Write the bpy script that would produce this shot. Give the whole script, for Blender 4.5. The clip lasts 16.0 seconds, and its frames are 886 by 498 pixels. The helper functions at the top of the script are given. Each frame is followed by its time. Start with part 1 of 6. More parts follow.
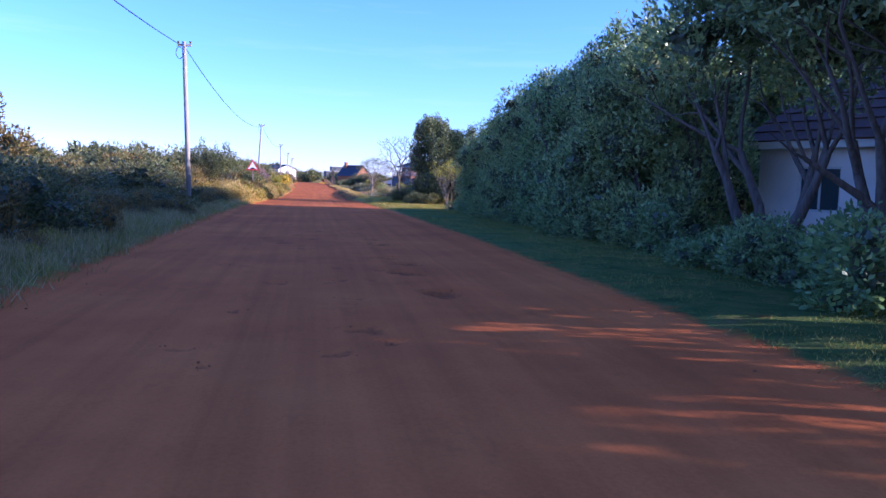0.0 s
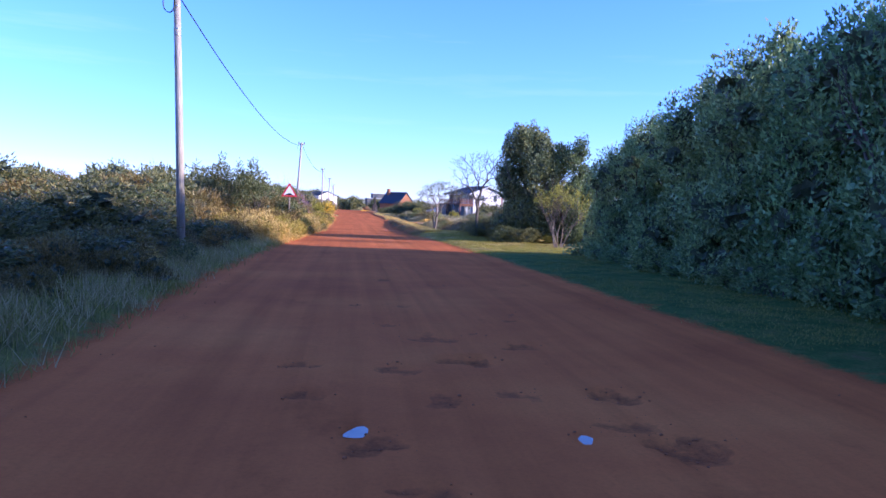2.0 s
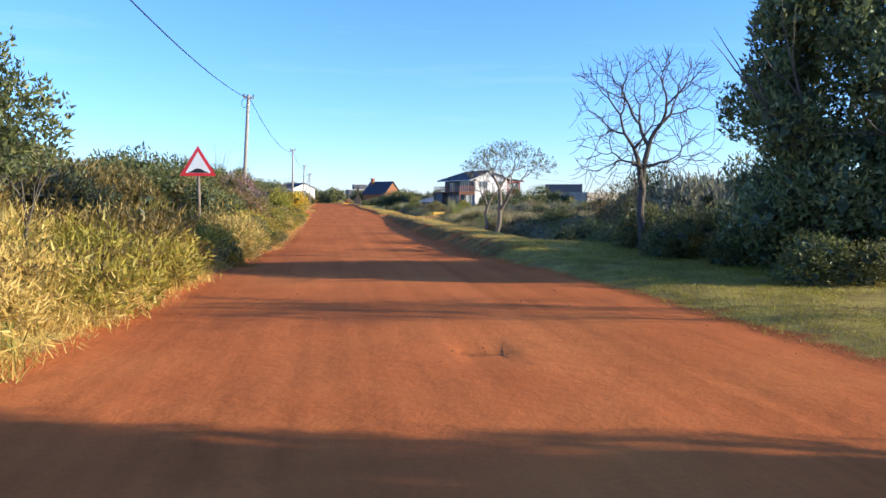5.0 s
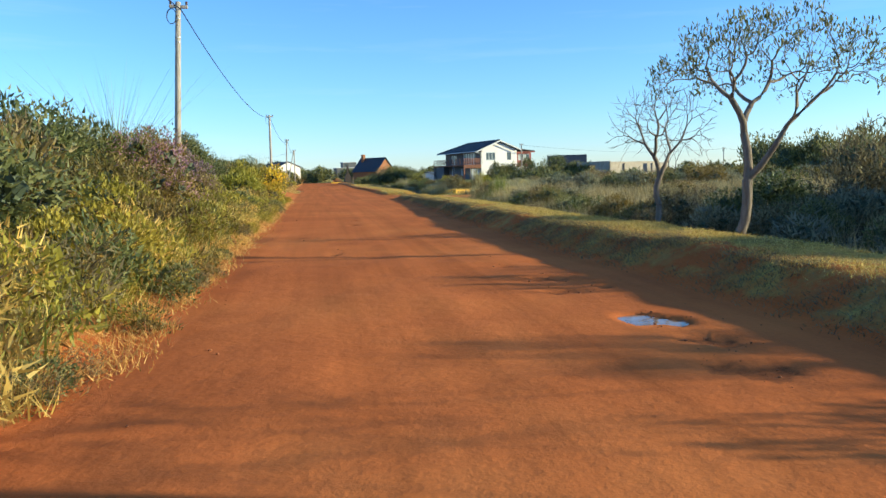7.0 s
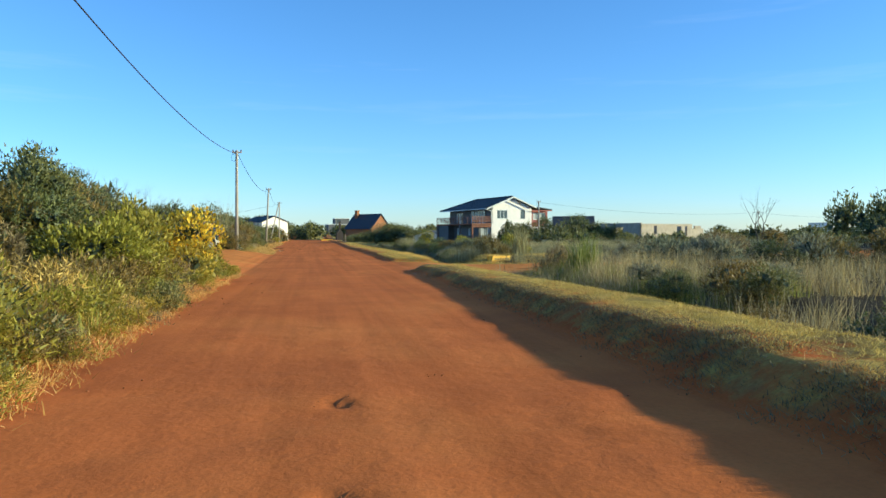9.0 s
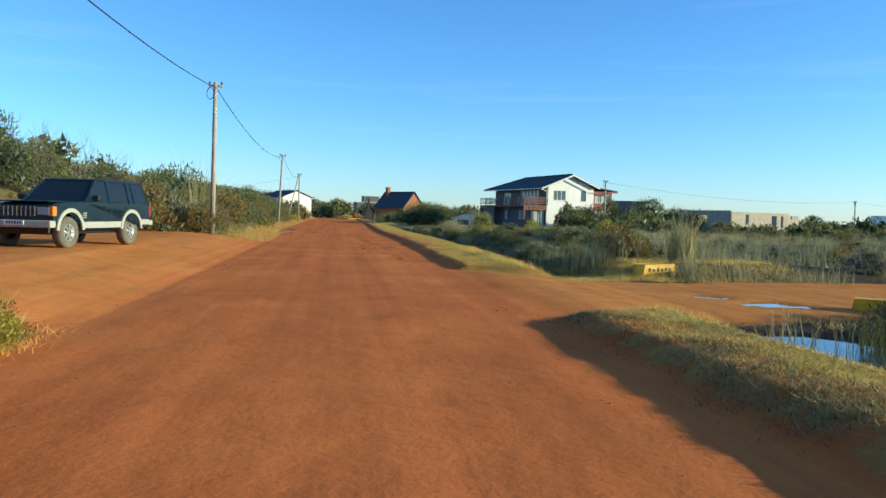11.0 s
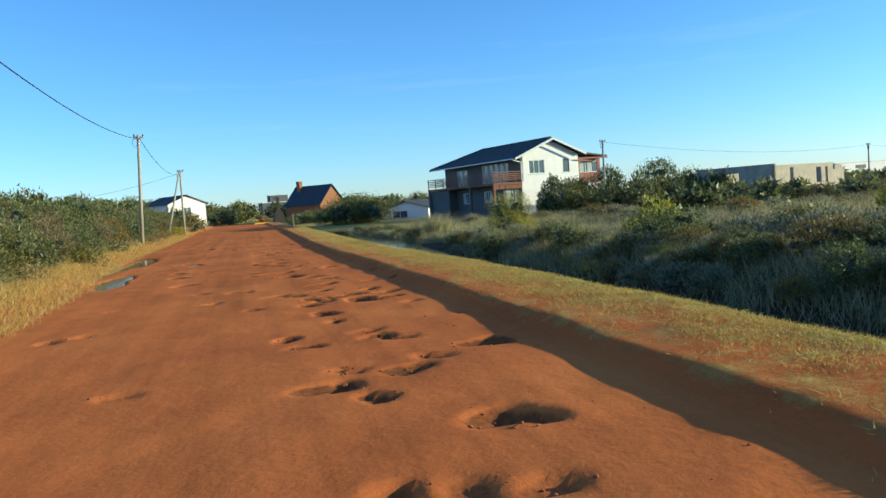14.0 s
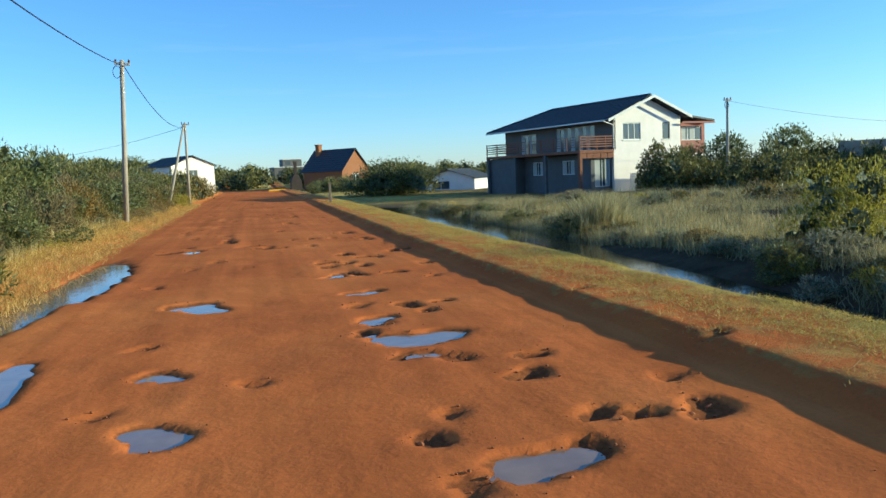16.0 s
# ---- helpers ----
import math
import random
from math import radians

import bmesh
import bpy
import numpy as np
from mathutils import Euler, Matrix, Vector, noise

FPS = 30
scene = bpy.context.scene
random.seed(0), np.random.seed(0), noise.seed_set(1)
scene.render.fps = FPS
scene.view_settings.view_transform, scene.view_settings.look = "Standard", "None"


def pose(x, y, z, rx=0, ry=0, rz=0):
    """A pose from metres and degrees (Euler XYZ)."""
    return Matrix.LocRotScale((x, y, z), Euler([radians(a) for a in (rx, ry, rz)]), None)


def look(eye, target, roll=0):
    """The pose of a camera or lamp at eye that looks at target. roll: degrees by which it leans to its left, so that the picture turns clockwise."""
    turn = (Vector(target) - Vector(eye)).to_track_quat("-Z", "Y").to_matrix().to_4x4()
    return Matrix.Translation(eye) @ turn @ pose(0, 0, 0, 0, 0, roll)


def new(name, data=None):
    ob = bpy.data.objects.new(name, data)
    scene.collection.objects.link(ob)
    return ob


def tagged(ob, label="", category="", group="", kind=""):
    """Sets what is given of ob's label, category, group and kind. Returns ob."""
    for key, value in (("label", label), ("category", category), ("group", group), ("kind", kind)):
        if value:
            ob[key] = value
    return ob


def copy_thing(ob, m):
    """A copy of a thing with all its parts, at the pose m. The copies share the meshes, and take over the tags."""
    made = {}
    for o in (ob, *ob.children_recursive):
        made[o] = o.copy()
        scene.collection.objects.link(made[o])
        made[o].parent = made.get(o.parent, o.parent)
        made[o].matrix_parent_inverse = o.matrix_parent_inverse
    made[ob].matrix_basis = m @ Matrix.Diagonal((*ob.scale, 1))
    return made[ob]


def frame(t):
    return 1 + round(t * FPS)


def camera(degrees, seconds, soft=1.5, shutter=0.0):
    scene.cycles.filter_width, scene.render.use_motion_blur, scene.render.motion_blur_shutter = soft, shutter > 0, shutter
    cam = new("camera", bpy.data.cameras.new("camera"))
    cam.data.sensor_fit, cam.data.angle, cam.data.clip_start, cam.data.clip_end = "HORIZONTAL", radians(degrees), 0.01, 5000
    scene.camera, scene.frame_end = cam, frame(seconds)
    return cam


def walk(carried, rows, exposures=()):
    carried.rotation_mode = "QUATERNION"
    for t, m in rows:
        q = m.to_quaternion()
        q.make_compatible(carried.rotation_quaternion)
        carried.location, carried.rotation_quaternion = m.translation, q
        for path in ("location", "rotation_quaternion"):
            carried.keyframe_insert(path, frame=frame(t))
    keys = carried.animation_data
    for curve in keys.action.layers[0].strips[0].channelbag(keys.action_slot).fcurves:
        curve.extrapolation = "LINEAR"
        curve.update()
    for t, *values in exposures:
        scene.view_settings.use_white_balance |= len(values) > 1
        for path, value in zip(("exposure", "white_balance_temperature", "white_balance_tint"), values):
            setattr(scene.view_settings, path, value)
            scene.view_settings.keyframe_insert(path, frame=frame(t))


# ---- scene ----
cam = camera(60.9, 16.0)
PATH = [
    (0, (0.638, -0.801, 1.599), (0.985, 1.161, 1.422), 1.7),
    (0.5, (0.559, 2.382, 1.603), (0.886, 4.35, 1.458), -0.7),
    (1, (0.175, 5.4, 1.685), (0.4, 7.383, 1.549), -3.1),
    (1.5, (-0.098, 8.991, 1.802), (0.129, 10.975, 1.687), 1.4),
    (2, (-0.167, 12.87, 1.673), (0.081, 14.852, 1.565), 1.9),
    (2.5, (-0.033, 17.012, 1.562), (0.31, 18.976, 1.409), -1.3),
    (3, (0.039, 21.236, 1.56), (0.418, 23.196, 1.436), -0.2),
    (3.5, (0.061, 25.493, 1.503), (0.379, 27.465, 1.407), 1.2),
    (4, (-0.065, 29.966, 1.472), (0.237, 31.94, 1.359), 0.7),
    (4.5, (-0.21, 34.34, 1.46), (0.08, 36.315, 1.349), 1.4),
    (4.7, (-0.228, 36.049, 1.459), (0.062, 38.024, 1.341), 0.9),
    (7, (-0.399, 55.039, 1.243), (-0.076, 57.003, 1.048), -1.7),
    (7.5, (-0.242, 59.221, 1.223), (0.114, 61.186, 1.099), -1.6),
    (8, (0.041, 63.236, 1.146), (0.405, 65.202, 1.089), -3.5),
    (8.5, (0.201, 67.374, 1.191), (0.575, 69.338, 1.152), -0.9),
    (10.8, (1.154, 86.514, 1.46), (1.455, 88.49, 1.377), 0.1),
    (11, (1.175, 88.326, 1.37), (1.452, 90.305, 1.28), 1.4),
    (11.5, (1.408, 92.543, 1.361), (1.623, 94.528, 1.247), 0.3),
    (12, (1.493, 96.527, 1.393), (1.738, 98.511, 1.355), -2.9),
    (12.5, (1.547, 100.784, 1.392), (1.813, 102.766, 1.372), -1.0),
    (13, (1.54, 105.059, 1.475), (1.853, 107.034, 1.47), -1.7),
    (13.5, (1.513, 109.532, 1.449), (1.991, 111.472, 1.364), -0.9),
    (14, (1.411, 113.958, 1.486), (1.916, 115.89, 1.362), -4.2),
    (14.5, (1.144, 117.756, 1.568), (1.689, 119.666, 1.333), -4.6),
    (15, (0.939, 121.619, 1.602), (1.471, 123.535, 1.382), -2.6),
    (15.5, (0.736, 125.496, 1.664), (1.263, 127.416, 1.478), -2.9),
    (16, (0.424, 129.258, 1.76), (0.91, 131.187, 1.557), -2.6),
]
EXPOSURES = [(0.0, 1.02, 4480, 52), (3.0, 0.95, 4550, 47), (4.7, 0.82, 4850, 27), (7.0, 0.62, 5120, 9), (11.0, 0.42, 4930, 3), (16.0, 0.41, 4930, 3)]
walk(cam, [(t, look(eye, target, roll)) for t, eye, target, roll in PATH], EXPOSURES)

# ---- world and sun ----
SUN_UP, SUN_AZ = 13.3, 106.0
SUN_WAY = Vector((math.sin(radians(SUN_AZ)) * math.cos(radians(SUN_UP)), math.cos(radians(SUN_AZ)) * math.cos(radians(SUN_UP)), math.sin(radians(SUN_UP))))
world = bpy.data.worlds.new("sky")
scene.world = world
world.use_nodes = True
wn, wl = world.node_tree.nodes, world.node_tree.links
sky = wn.new("ShaderNodeTexSky")
sky.sky_type = "NISHITA"
sky.sun_disc = False
sky.sun_elevation, sky.sun_rotation = radians(SUN_UP), radians(SUN_AZ)
sky.altitude, sky.air_density, sky.dust_density, sky.ozone_density = 0, 1.0, 0.1, 4.0
wn["Background"].inputs["Strength"].default_value = 0.15
# thin streaks of high cloud low in the sky
c_geo = wn.new("ShaderNodeTexCoord")
c_map = wn.new("ShaderNodeMapping")
c_map.inputs["Scale"].default_value = (1.2, 1.2, 16)
wl.new(c_geo.outputs["Generated"], c_map.inputs["Vector"])
c_noise = wn.new("ShaderNodeTexNoise")
c_noise.inputs["Scale"].default_value, c_noise.inputs["Detail"].default_value, c_noise.inputs["Roughness"].default_value = 1.6, 5, 0.6
wl.new(c_map.outputs[0], c_noise.inputs["Vector"])
c_ramp = wn.new("ShaderNodeValToRGB")
c_ramp.color_ramp.elements[0].position, c_ramp.color_ramp.elements[1].position = 0.58, 0.85
c_ramp.color_ramp.elements[1].color = (0.16, 0.16, 0.16, 1)
wl.new(c_noise.outputs["Fac"], c_ramp.inputs["Fac"])
c_mix = wn.new("ShaderNodeMix")
c_mix.data_type, c_mix.blend_type = "RGBA", "MIX"
c_mix.inputs[7].default_value = (5.2, 5.0, 4.9, 1)
wl.new(c_ramp.outputs["Color"], c_mix.inputs[0])
wl.new(sky.outputs["Color"], c_mix.inputs[6])
wl.new(c_mix.outputs[2], wn["Background"].inputs["Color"])
sun = new("sun", bpy.data.lights.new("sun", "SUN"))
sun.data.energy, sun.data.angle, sun.data.color = 5.0, radians(0.55), (1.0, 0.85, 0.43)
sun.matrix_world = look((60, -20, 40), Vector((60, -20, 40)) - SUN_WAY)


# ---- materials ----
class Nodes:
    """A short way to write a node material."""

    def __init__(self, name):
        self.mat = bpy.data.materials.new(name)
        self.mat.use_nodes = True
        self.tree = self.mat.node_tree
        self.bsdf = self.tree.nodes["Principled BSDF"]
        self.coord = None

    def add(self, kind, inputs=None, attribute_name="", operation="", data_type="", blend_type=""):
        node = self.tree.nodes.new("ShaderNode" + kind)
        if attribute_name:
            node.attribute_name = attribute_name
        if operation:
            node.operation = operation
        if data_type:
            node.data_type = data_type
        if blend_type:
            node.blend_type = blend_type
        for key, value in (inputs or {}).items():
            self.set(node, key, value)
        return node

    def set(self, node, key, value):
        if isinstance(value, bpy.types.NodeSocket):
            self.tree.links.new(value, node.inputs[key])
        else:
            if isinstance(value, (tuple, list)) and len(value) == 3 and node.inputs[key].type == "RGBA":
                value = (*value, 1)
            node.inputs[key].default_value = value

    def place(self, scale=(1, 1, 1)):
        if self.coord is None:
            self.coord = self.add("NewGeometry").outputs["Position"]
        return self.add("Mapping", {"Vector": self.coord, "Scale": scale}).outputs[0]

    def local(self, scale=(1, 1, 1)):
        return self.add("Mapping", {"Vector": self.add("TexCoord").outputs["Object"], "Scale": scale}).outputs[0]

    def noise(self, scale, detail=4, rough=0.6, stretch=(1, 1, 1), own=False):
        return self.add("TexNoise", {"Vector": self.local(stretch) if own else self.place(stretch), "Scale": scale, "Detail": detail, "Roughness": rough}).outputs["Fac"]

    def ramp(self, fac, *stops):
        node = self.add("ValToRGB", {"Fac": fac})
        el = node.color_ramp.elements
        while len(el) < len(stops):
            el.new(0.5)
        for e, (p, c) in zip(el, stops):
            e.position, e.color = p, (*((c, c, c) if isinstance(c, (int, float)) else c), 1)
        return node.outputs["Color"]

    def mix(self, fac, a, b, blend="MIX"):
        node = self.add("Mix", data_type="RGBA", blend_type=blend)
        for i, value in ((0, fac), (6, a), (7, b)):
            if isinstance(value, bpy.types.NodeSocket):
                self.tree.links.new(value, node.inputs[i])
            else:
                node.inputs[i].default_value = (*value, 1) if isinstance(value, (tuple, list)) else value
        return node.outputs[2]

    def math(self, op, a, b=0.0):
        return self.add("Math", {0: a, 1: b}, operation=op).outputs[0]

    def done(self, colour, rough=0.8, bump=None, depth=0.02, metal=0.0, spec=0.5):
        self.set(self.bsdf, "Base Color", colour)
        self.set(self.bsdf, "Roughness", rough)
        self.set(self.bsdf, "Metallic", metal)
        self.set(self.bsdf, "Specular IOR Level", spec)
        if bump is not None:
            self.set(self.bsdf, "Normal", self.add("Bump", {"Height": bump, "Distance": depth, "Strength": 1.0}).outputs[0])
        return self.mat


def dirt_colour(n):
    """Red laterite: large patches, wheel streaks along the road, grit."""
    big = n.ramp(n.noise(0.3, 6, 0.65), (0.3, (0.49, 0.132, 0.034)), (0.5, (0.6, 0.166, 0.04)), (0.7, (0.68, 0.21, 0.05)))
    streak = n.ramp(n.noise(1.0, 5, 0.6, (1.7, 0.05, 1)), (0.32, 0.84), (0.48, 1.0), (0.66, 1.1))
    grit = n.ramp(n.noise(26, 4, 0.7), (0.28, 0.82), (0.5, 1.0), (0.75, 1.12))
    tracks = n.ramp(n.noise(1.0, 3, 0.5, (3.6, 0.05, 1)), (0.35, 0.9), (0.5, 1.0), (0.65, 1.06))
    pale = n.ramp(n.noise(1.6, 6, 0.7), (0.3, (0.44, 0.175, 0.04)), (0.52, (0.62, 0.28, 0.06)), (0.75, (0.7, 0.37, 0.1)))
    big = n.mix(n.add("Attribute", attribute_name="sandy").outputs["Fac"], big, pale)
    damp = n.ramp(n.noise(0.75, 7, 0.72, (1.0, 0.6, 1)), (0.3, 0.72), (0.42, 1.0))
    dry = n.mix(0.8, n.mix(0.6, n.mix(0.8, n.mix(0.8, big, streak, "MULTIPLY"), tracks, "MULTIPLY"), grit, "MULTIPLY"), damp, "MULTIPLY")
    # wet crumbled mud in the bottoms of the potholes
    wet = n.math("ADD", n.add("Attribute", attribute_name="wet").outputs["Fac"], n.math("MULTIPLY", n.math("SUBTRACT", n.noise(7, 5, 0.75), 0.5), 0.9))
    return n.mix(n.ramp(wet, (0.4, 0.0), (0.75, 0.88)), dry, n.ramp(n.noise(18, 5, 0.8), (0.3, (0.07, 0.026, 0.012)), (0.7, (0.27, 0.1, 0.035))))


def dirt_bump(n):
    a = n.noise(3.0, 6, 0.65)
    b = n.noise(22, 5, 0.7)
    c = n.noise(1.0, 3, 0.5, (3, 0.25, 1))
    return n.math("ADD", n.math("ADD", a, n.math("MULTIPLY", b, 0.13)), n.math("MULTIPLY", c, 0.2))


def make_dirt():
    n = Nodes("red_dirt")
    return n.done(dirt_colour(n), 1.0, dirt_bump(n), 0.017, spec=0.03)


def make_soil():
    """Verge soil: dry grass litter over red earth, greener where the hedge's shade is put into the colour; bare red
    earth by the road's edge (vertex value).
    """
    n = Nodes("verge_soil")
    litter = n.ramp(n.noise(1.1, 6, 0.7), (0.28, (0.22, 0.125, 0.055)), (0.43, (0.43, 0.29, 0.09)), (0.58, (0.66, 0.47, 0.11)), (0.78, (0.72, 0.53, 0.17)))
    fine = n.ramp(n.noise(30, 4, 0.75), (0.25, 0.55), (0.5, 1.0), (0.78, 1.35))
    # dark green by the hedge: greener turf, with its shade put into the colour
    shade_green = n.ramp(n.noise(1.3, 7, 0.75), (0.3, (0.06, 0.1, 0.03)), (0.48, (0.12, 0.19, 0.045)), (0.6, (0.2, 0.22, 0.06)), (0.74, (0.3, 0.2, 0.09)))
    litter = n.mix(n.add("Attribute", attribute_name="shade_green").outputs["Fac"], litter, shade_green)
    litter = n.mix(n.add("Attribute", attribute_name="mud").outputs["Fac"], litter, n.ramp(n.noise(1.5, 6, 0.7), (0.3, (0.06, 0.045, 0.028)), (0.7, (0.16, 0.12, 0.07))))
    grass = n.mix(0.9, litter, fine, "MULTIPLY")
    bare = n.add("Attribute", attribute_name="bare").outputs["Fac"]
    edge = n.math("ADD", bare, n.math("MULTIPLY", n.math("SUBTRACT", n.noise(2.4, 6, 0.7), 0.5), 1.3))
    edge = n.math("ADD", edge, n.ramp(n.noise(0.9, 6, 0.7), (0.52, 0.0), (0.7, 0.4)))
    colour = n.mix(n.ramp(edge, (0.3, 0.0), (0.72, 1.0)), grass, dirt_colour(n))
    rough = n.math("MULTIPLY", n.math("ADD", n.noise(9, 6, 0.8), n.noise(2.5, 4)), n.math("SUBTRACT", 1.0, n.math("MULTIPLY", bare, 0.88)))
    return n.done(colour, 1.0, rough, 0.13, spec=0.05)


def make_leaf(name, dark, mid, light, rough=0.45, thin_share=0.36, gloss=0.35):
    """Leaves vary one by one and bush by bush; a little light comes through them."""
    n = Nodes(name)
    one = n.add("NewGeometry").outputs["Random Per Island"]
    whole = n.add("ObjectInfo").outputs["Random"]
    colour = n.ramp(one, (0.0, dark), (0.45, mid), (0.9, light))
    colour = n.mix(0.55, colour, n.ramp(whole, (0.0, (0.75, 0.9, 0.75)), (0.5, (1, 1, 1)), (1.0, (1.3, 1.12, 0.9))), "MULTIPLY")
    n.done(colour, rough, spec=gloss)
    out = n.tree.nodes["Material Output"]
    thin = n.add("BsdfTranslucent", {"Color": colour})
    both = n.add("MixShader", {0: thin_share, 1: n.bsdf.outputs[0], 2: thin.outputs[0]})
    n.tree.links.new(both.outputs[0], out.inputs[0])
    return n.mat


def make_bark(name, a, b):
    n = Nodes(name)
    grain = n.noise(3, 6, 0.7, (6, 6, 0.8), own=True)
    return n.done(n.ramp(grain, (0.3, a), (0.7, b)), 0.9, grain, 0.02, spec=0.2)


def make_plain(name, colour, rough=0.6, var=0.18, scale=3.0, depth=0.0, metal=0.0, spec=0.5):
    n = Nodes(name)
    lo, hi = tuple(c * (1 - var) for c in colour), tuple(min(1, c * (1 + var)) for c in colour)
    spots = n.noise(scale, 6, 0.65, own=True)
    return n.done(n.ramp(spots, (0.3, lo), (0.7, hi)), rough, n.noise(scale * 8, 4, own=True) if depth else None, depth, metal, spec)


def make_glass(name, tint=(0.02, 0.03, 0.035)):
    n = Nodes(name)
    return n.done(tint, 0.06, spec=0.9)


def make_water():
    n = Nodes("still_water")
    mat = n.done((0.035, 0.03, 0.022), 0.04, n.noise(5, 3), 0.004, spec=0.8)
    return mat


def make_mud_water():
    n = Nodes("muddy_water")
    return n.done(n.ramp(n.noise(3, 3), (0.3, (0.26, 0.15, 0.085)), (0.7, (0.38, 0.23, 0.13))), 0.05, n.noise(4, 3), 0.002, spec=0.6)


DIRT, SOIL, WATER, MUD = make_dirt(), make_soil(), make_water(), make_mud_water()
# hedge leaves paler than natural: a hazy lift of the shade is in this colour
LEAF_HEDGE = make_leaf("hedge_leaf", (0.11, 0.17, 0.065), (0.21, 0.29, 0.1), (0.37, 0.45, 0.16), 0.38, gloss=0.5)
LEAF_OLIVE = make_leaf("olive_leaf", (0.095, 0.07, 0.02), (0.2, 0.14, 0.034), (0.36, 0.25, 0.065))
LEAF_DARK = make_leaf("dark_leaf", (0.07, 0.08, 0.025), (0.145, 0.15, 0.045), (0.28, 0.26, 0.085))
LEAF_SHINY = make_leaf("evergreen_leaf", (0.08, 0.105, 0.045), (0.165, 0.195, 0.075), (0.31, 0.325, 0.115), 0.42, 0.3)
LEAF_LIME = make_leaf("lime_leaf", (0.17, 0.145, 0.02), (0.35, 0.29, 0.03), (0.56, 0.45, 0.06), 0.5, 0.45)
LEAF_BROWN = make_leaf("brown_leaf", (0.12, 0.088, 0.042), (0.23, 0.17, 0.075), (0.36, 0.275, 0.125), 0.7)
LEAF_GREY = make_leaf("grey_leaf", (0.13, 0.125, 0.078), (0.245, 0.225, 0.135), (0.38, 0.34, 0.2), 0.7)
PETAL_YELLOW = make_leaf("yellow_petal", (0.7, 0.45, 0.01), (0.85, 0.6, 0.015), (0.9, 0.7, 0.04))
PETAL_PURPLE = make_leaf("purple_petal", (0.24, 0.11, 0.15), (0.36, 0.19, 0.25), (0.5, 0.31, 0.37))
STRAW = make_leaf("straw", (0.24, 0.19, 0.075), (0.43, 0.35, 0.15), (0.6, 0.5, 0.25), 0.7)
BLADE = make_leaf("grass_blade", (0.1, 0.13, 0.02), (0.24, 0.25, 0.035), (0.46, 0.39, 0.09), 0.6)
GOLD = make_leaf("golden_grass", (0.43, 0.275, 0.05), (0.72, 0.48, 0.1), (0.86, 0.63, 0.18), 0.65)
MATTED = make_leaf("matted_straw", (0.38, 0.205, 0.05), (0.64, 0.37, 0.09), (0.8, 0.52, 0.17), 0.7)
REED = make_leaf("reed_blade", (0.16, 0.135, 0.06), (0.34, 0.275, 0.135), (0.53, 0.44, 0.24), 0.65)
# darker leaf colour that stands for the shade inside a crown
CORE_SHADE = make_plain("inner_shade_leaf", (0.09, 0.105, 0.05), 0.7, 0.5, 6)
BARK = make_bark("grey_bark", (0.07, 0.055, 0.042), (0.19, 0.15, 0.115))
BARK_PALE = make_bark("pale_bark", (0.15, 0.11, 0.075), (0.34, 0.26, 0.185))
POLE_WOOD = make_bark("weathered_pole", (0.27, 0.225, 0.175), (0.54, 0.46, 0.37))


# ---- mesh helpers ----
def mesh_of(name, verts, faces, mats, index=None, smooth=False):
    me = bpy.data.meshes.new(name)
    me.from_pydata(np.asarray(verts).tolist(), [], [list(f) for f in faces] if not isinstance(faces, np.ndarray) else faces.tolist())
    for m in mats if isinstance(mats, (list, tuple)) else [mats]:
        me.materials.append(m)
    if index is not None:
        me.polygons.foreach_set("material_index", np.asarray(index, np.int32))
    if smooth:
        me.polygons.foreach_set("use_smooth", np.ones(len(me.polygons), bool))
    me.update()
    return me


def part(name, bm, material, parent, label="", smooth=False):
    """Links a bmesh as one mesh object under a thing or a part."""
    me = bpy.data.meshes.new(name)
    bmesh.ops.recalc_face_normals(bm, faces=bm.faces)
    bm.to_mesh(me)
    bm.free()
    me.materials.append(material)
    if smooth:
        me.polygons.foreach_set("use_smooth", np.ones(len(me.polygons), bool))
    ob = new(name, me)
    ob.parent = parent
    return tagged(ob, label)


def part_mesh(name, me, parent, label=""):
    ob = new(name, me)
    ob.parent = parent
    return tagged(ob, label)


def thing(name, m, label, category, group="", kind=""):
    ob = new(name)
    ob.matrix_basis = m
    ob.empty_display_size = 0.2
    return tagged(ob, label, category, group, kind)


def box(bm, x0, x1, y0, y1, z0, z1, bevel=0.0):
    made = bmesh.ops.create_cube(bm, size=1.0)
    bmesh.ops.transform(bm, matrix=Matrix.Translation(((x0 + x1) / 2, (y0 + y1) / 2, (z0 + z1) / 2)) @ Matrix.Diagonal((x1 - x0, y1 - y0, z1 - z0, 1)), verts=made["verts"])
    if bevel:
        edges = list({e for v in made["verts"] for e in v.link_edges})
        bmesh.ops.bevel(bm, geom=edges, offset=bevel, segments=2, affect="EDGES", profile=0.6)
    return bm


def boxed(*a, bevel=0.0):
    return box(bmesh.new(), *a, bevel=bevel)


def beam(bm, a, b, w, d=None, sides=4):
    """A straight bar from a to b."""
    a, b = Vector(a), Vector(b)
    made = bmesh.ops.create_cone(bm, cap_ends=True, segments=sides, radius1=w, radius2=w if d is None else d, depth=(b - a).length)
    m = Matrix.Translation((a + b) / 2) @ (b - a).to_track_quat("Z", "X").to_matrix().to_4x4() @ pose(0, 0, 0, 0, 0, 45 if sides == 4 else 0)
    bmesh.ops.transform(bm, matrix=m, verts=made["verts"])
    return bm


LATTICE = np.random.RandomState(7).rand(256, 256)


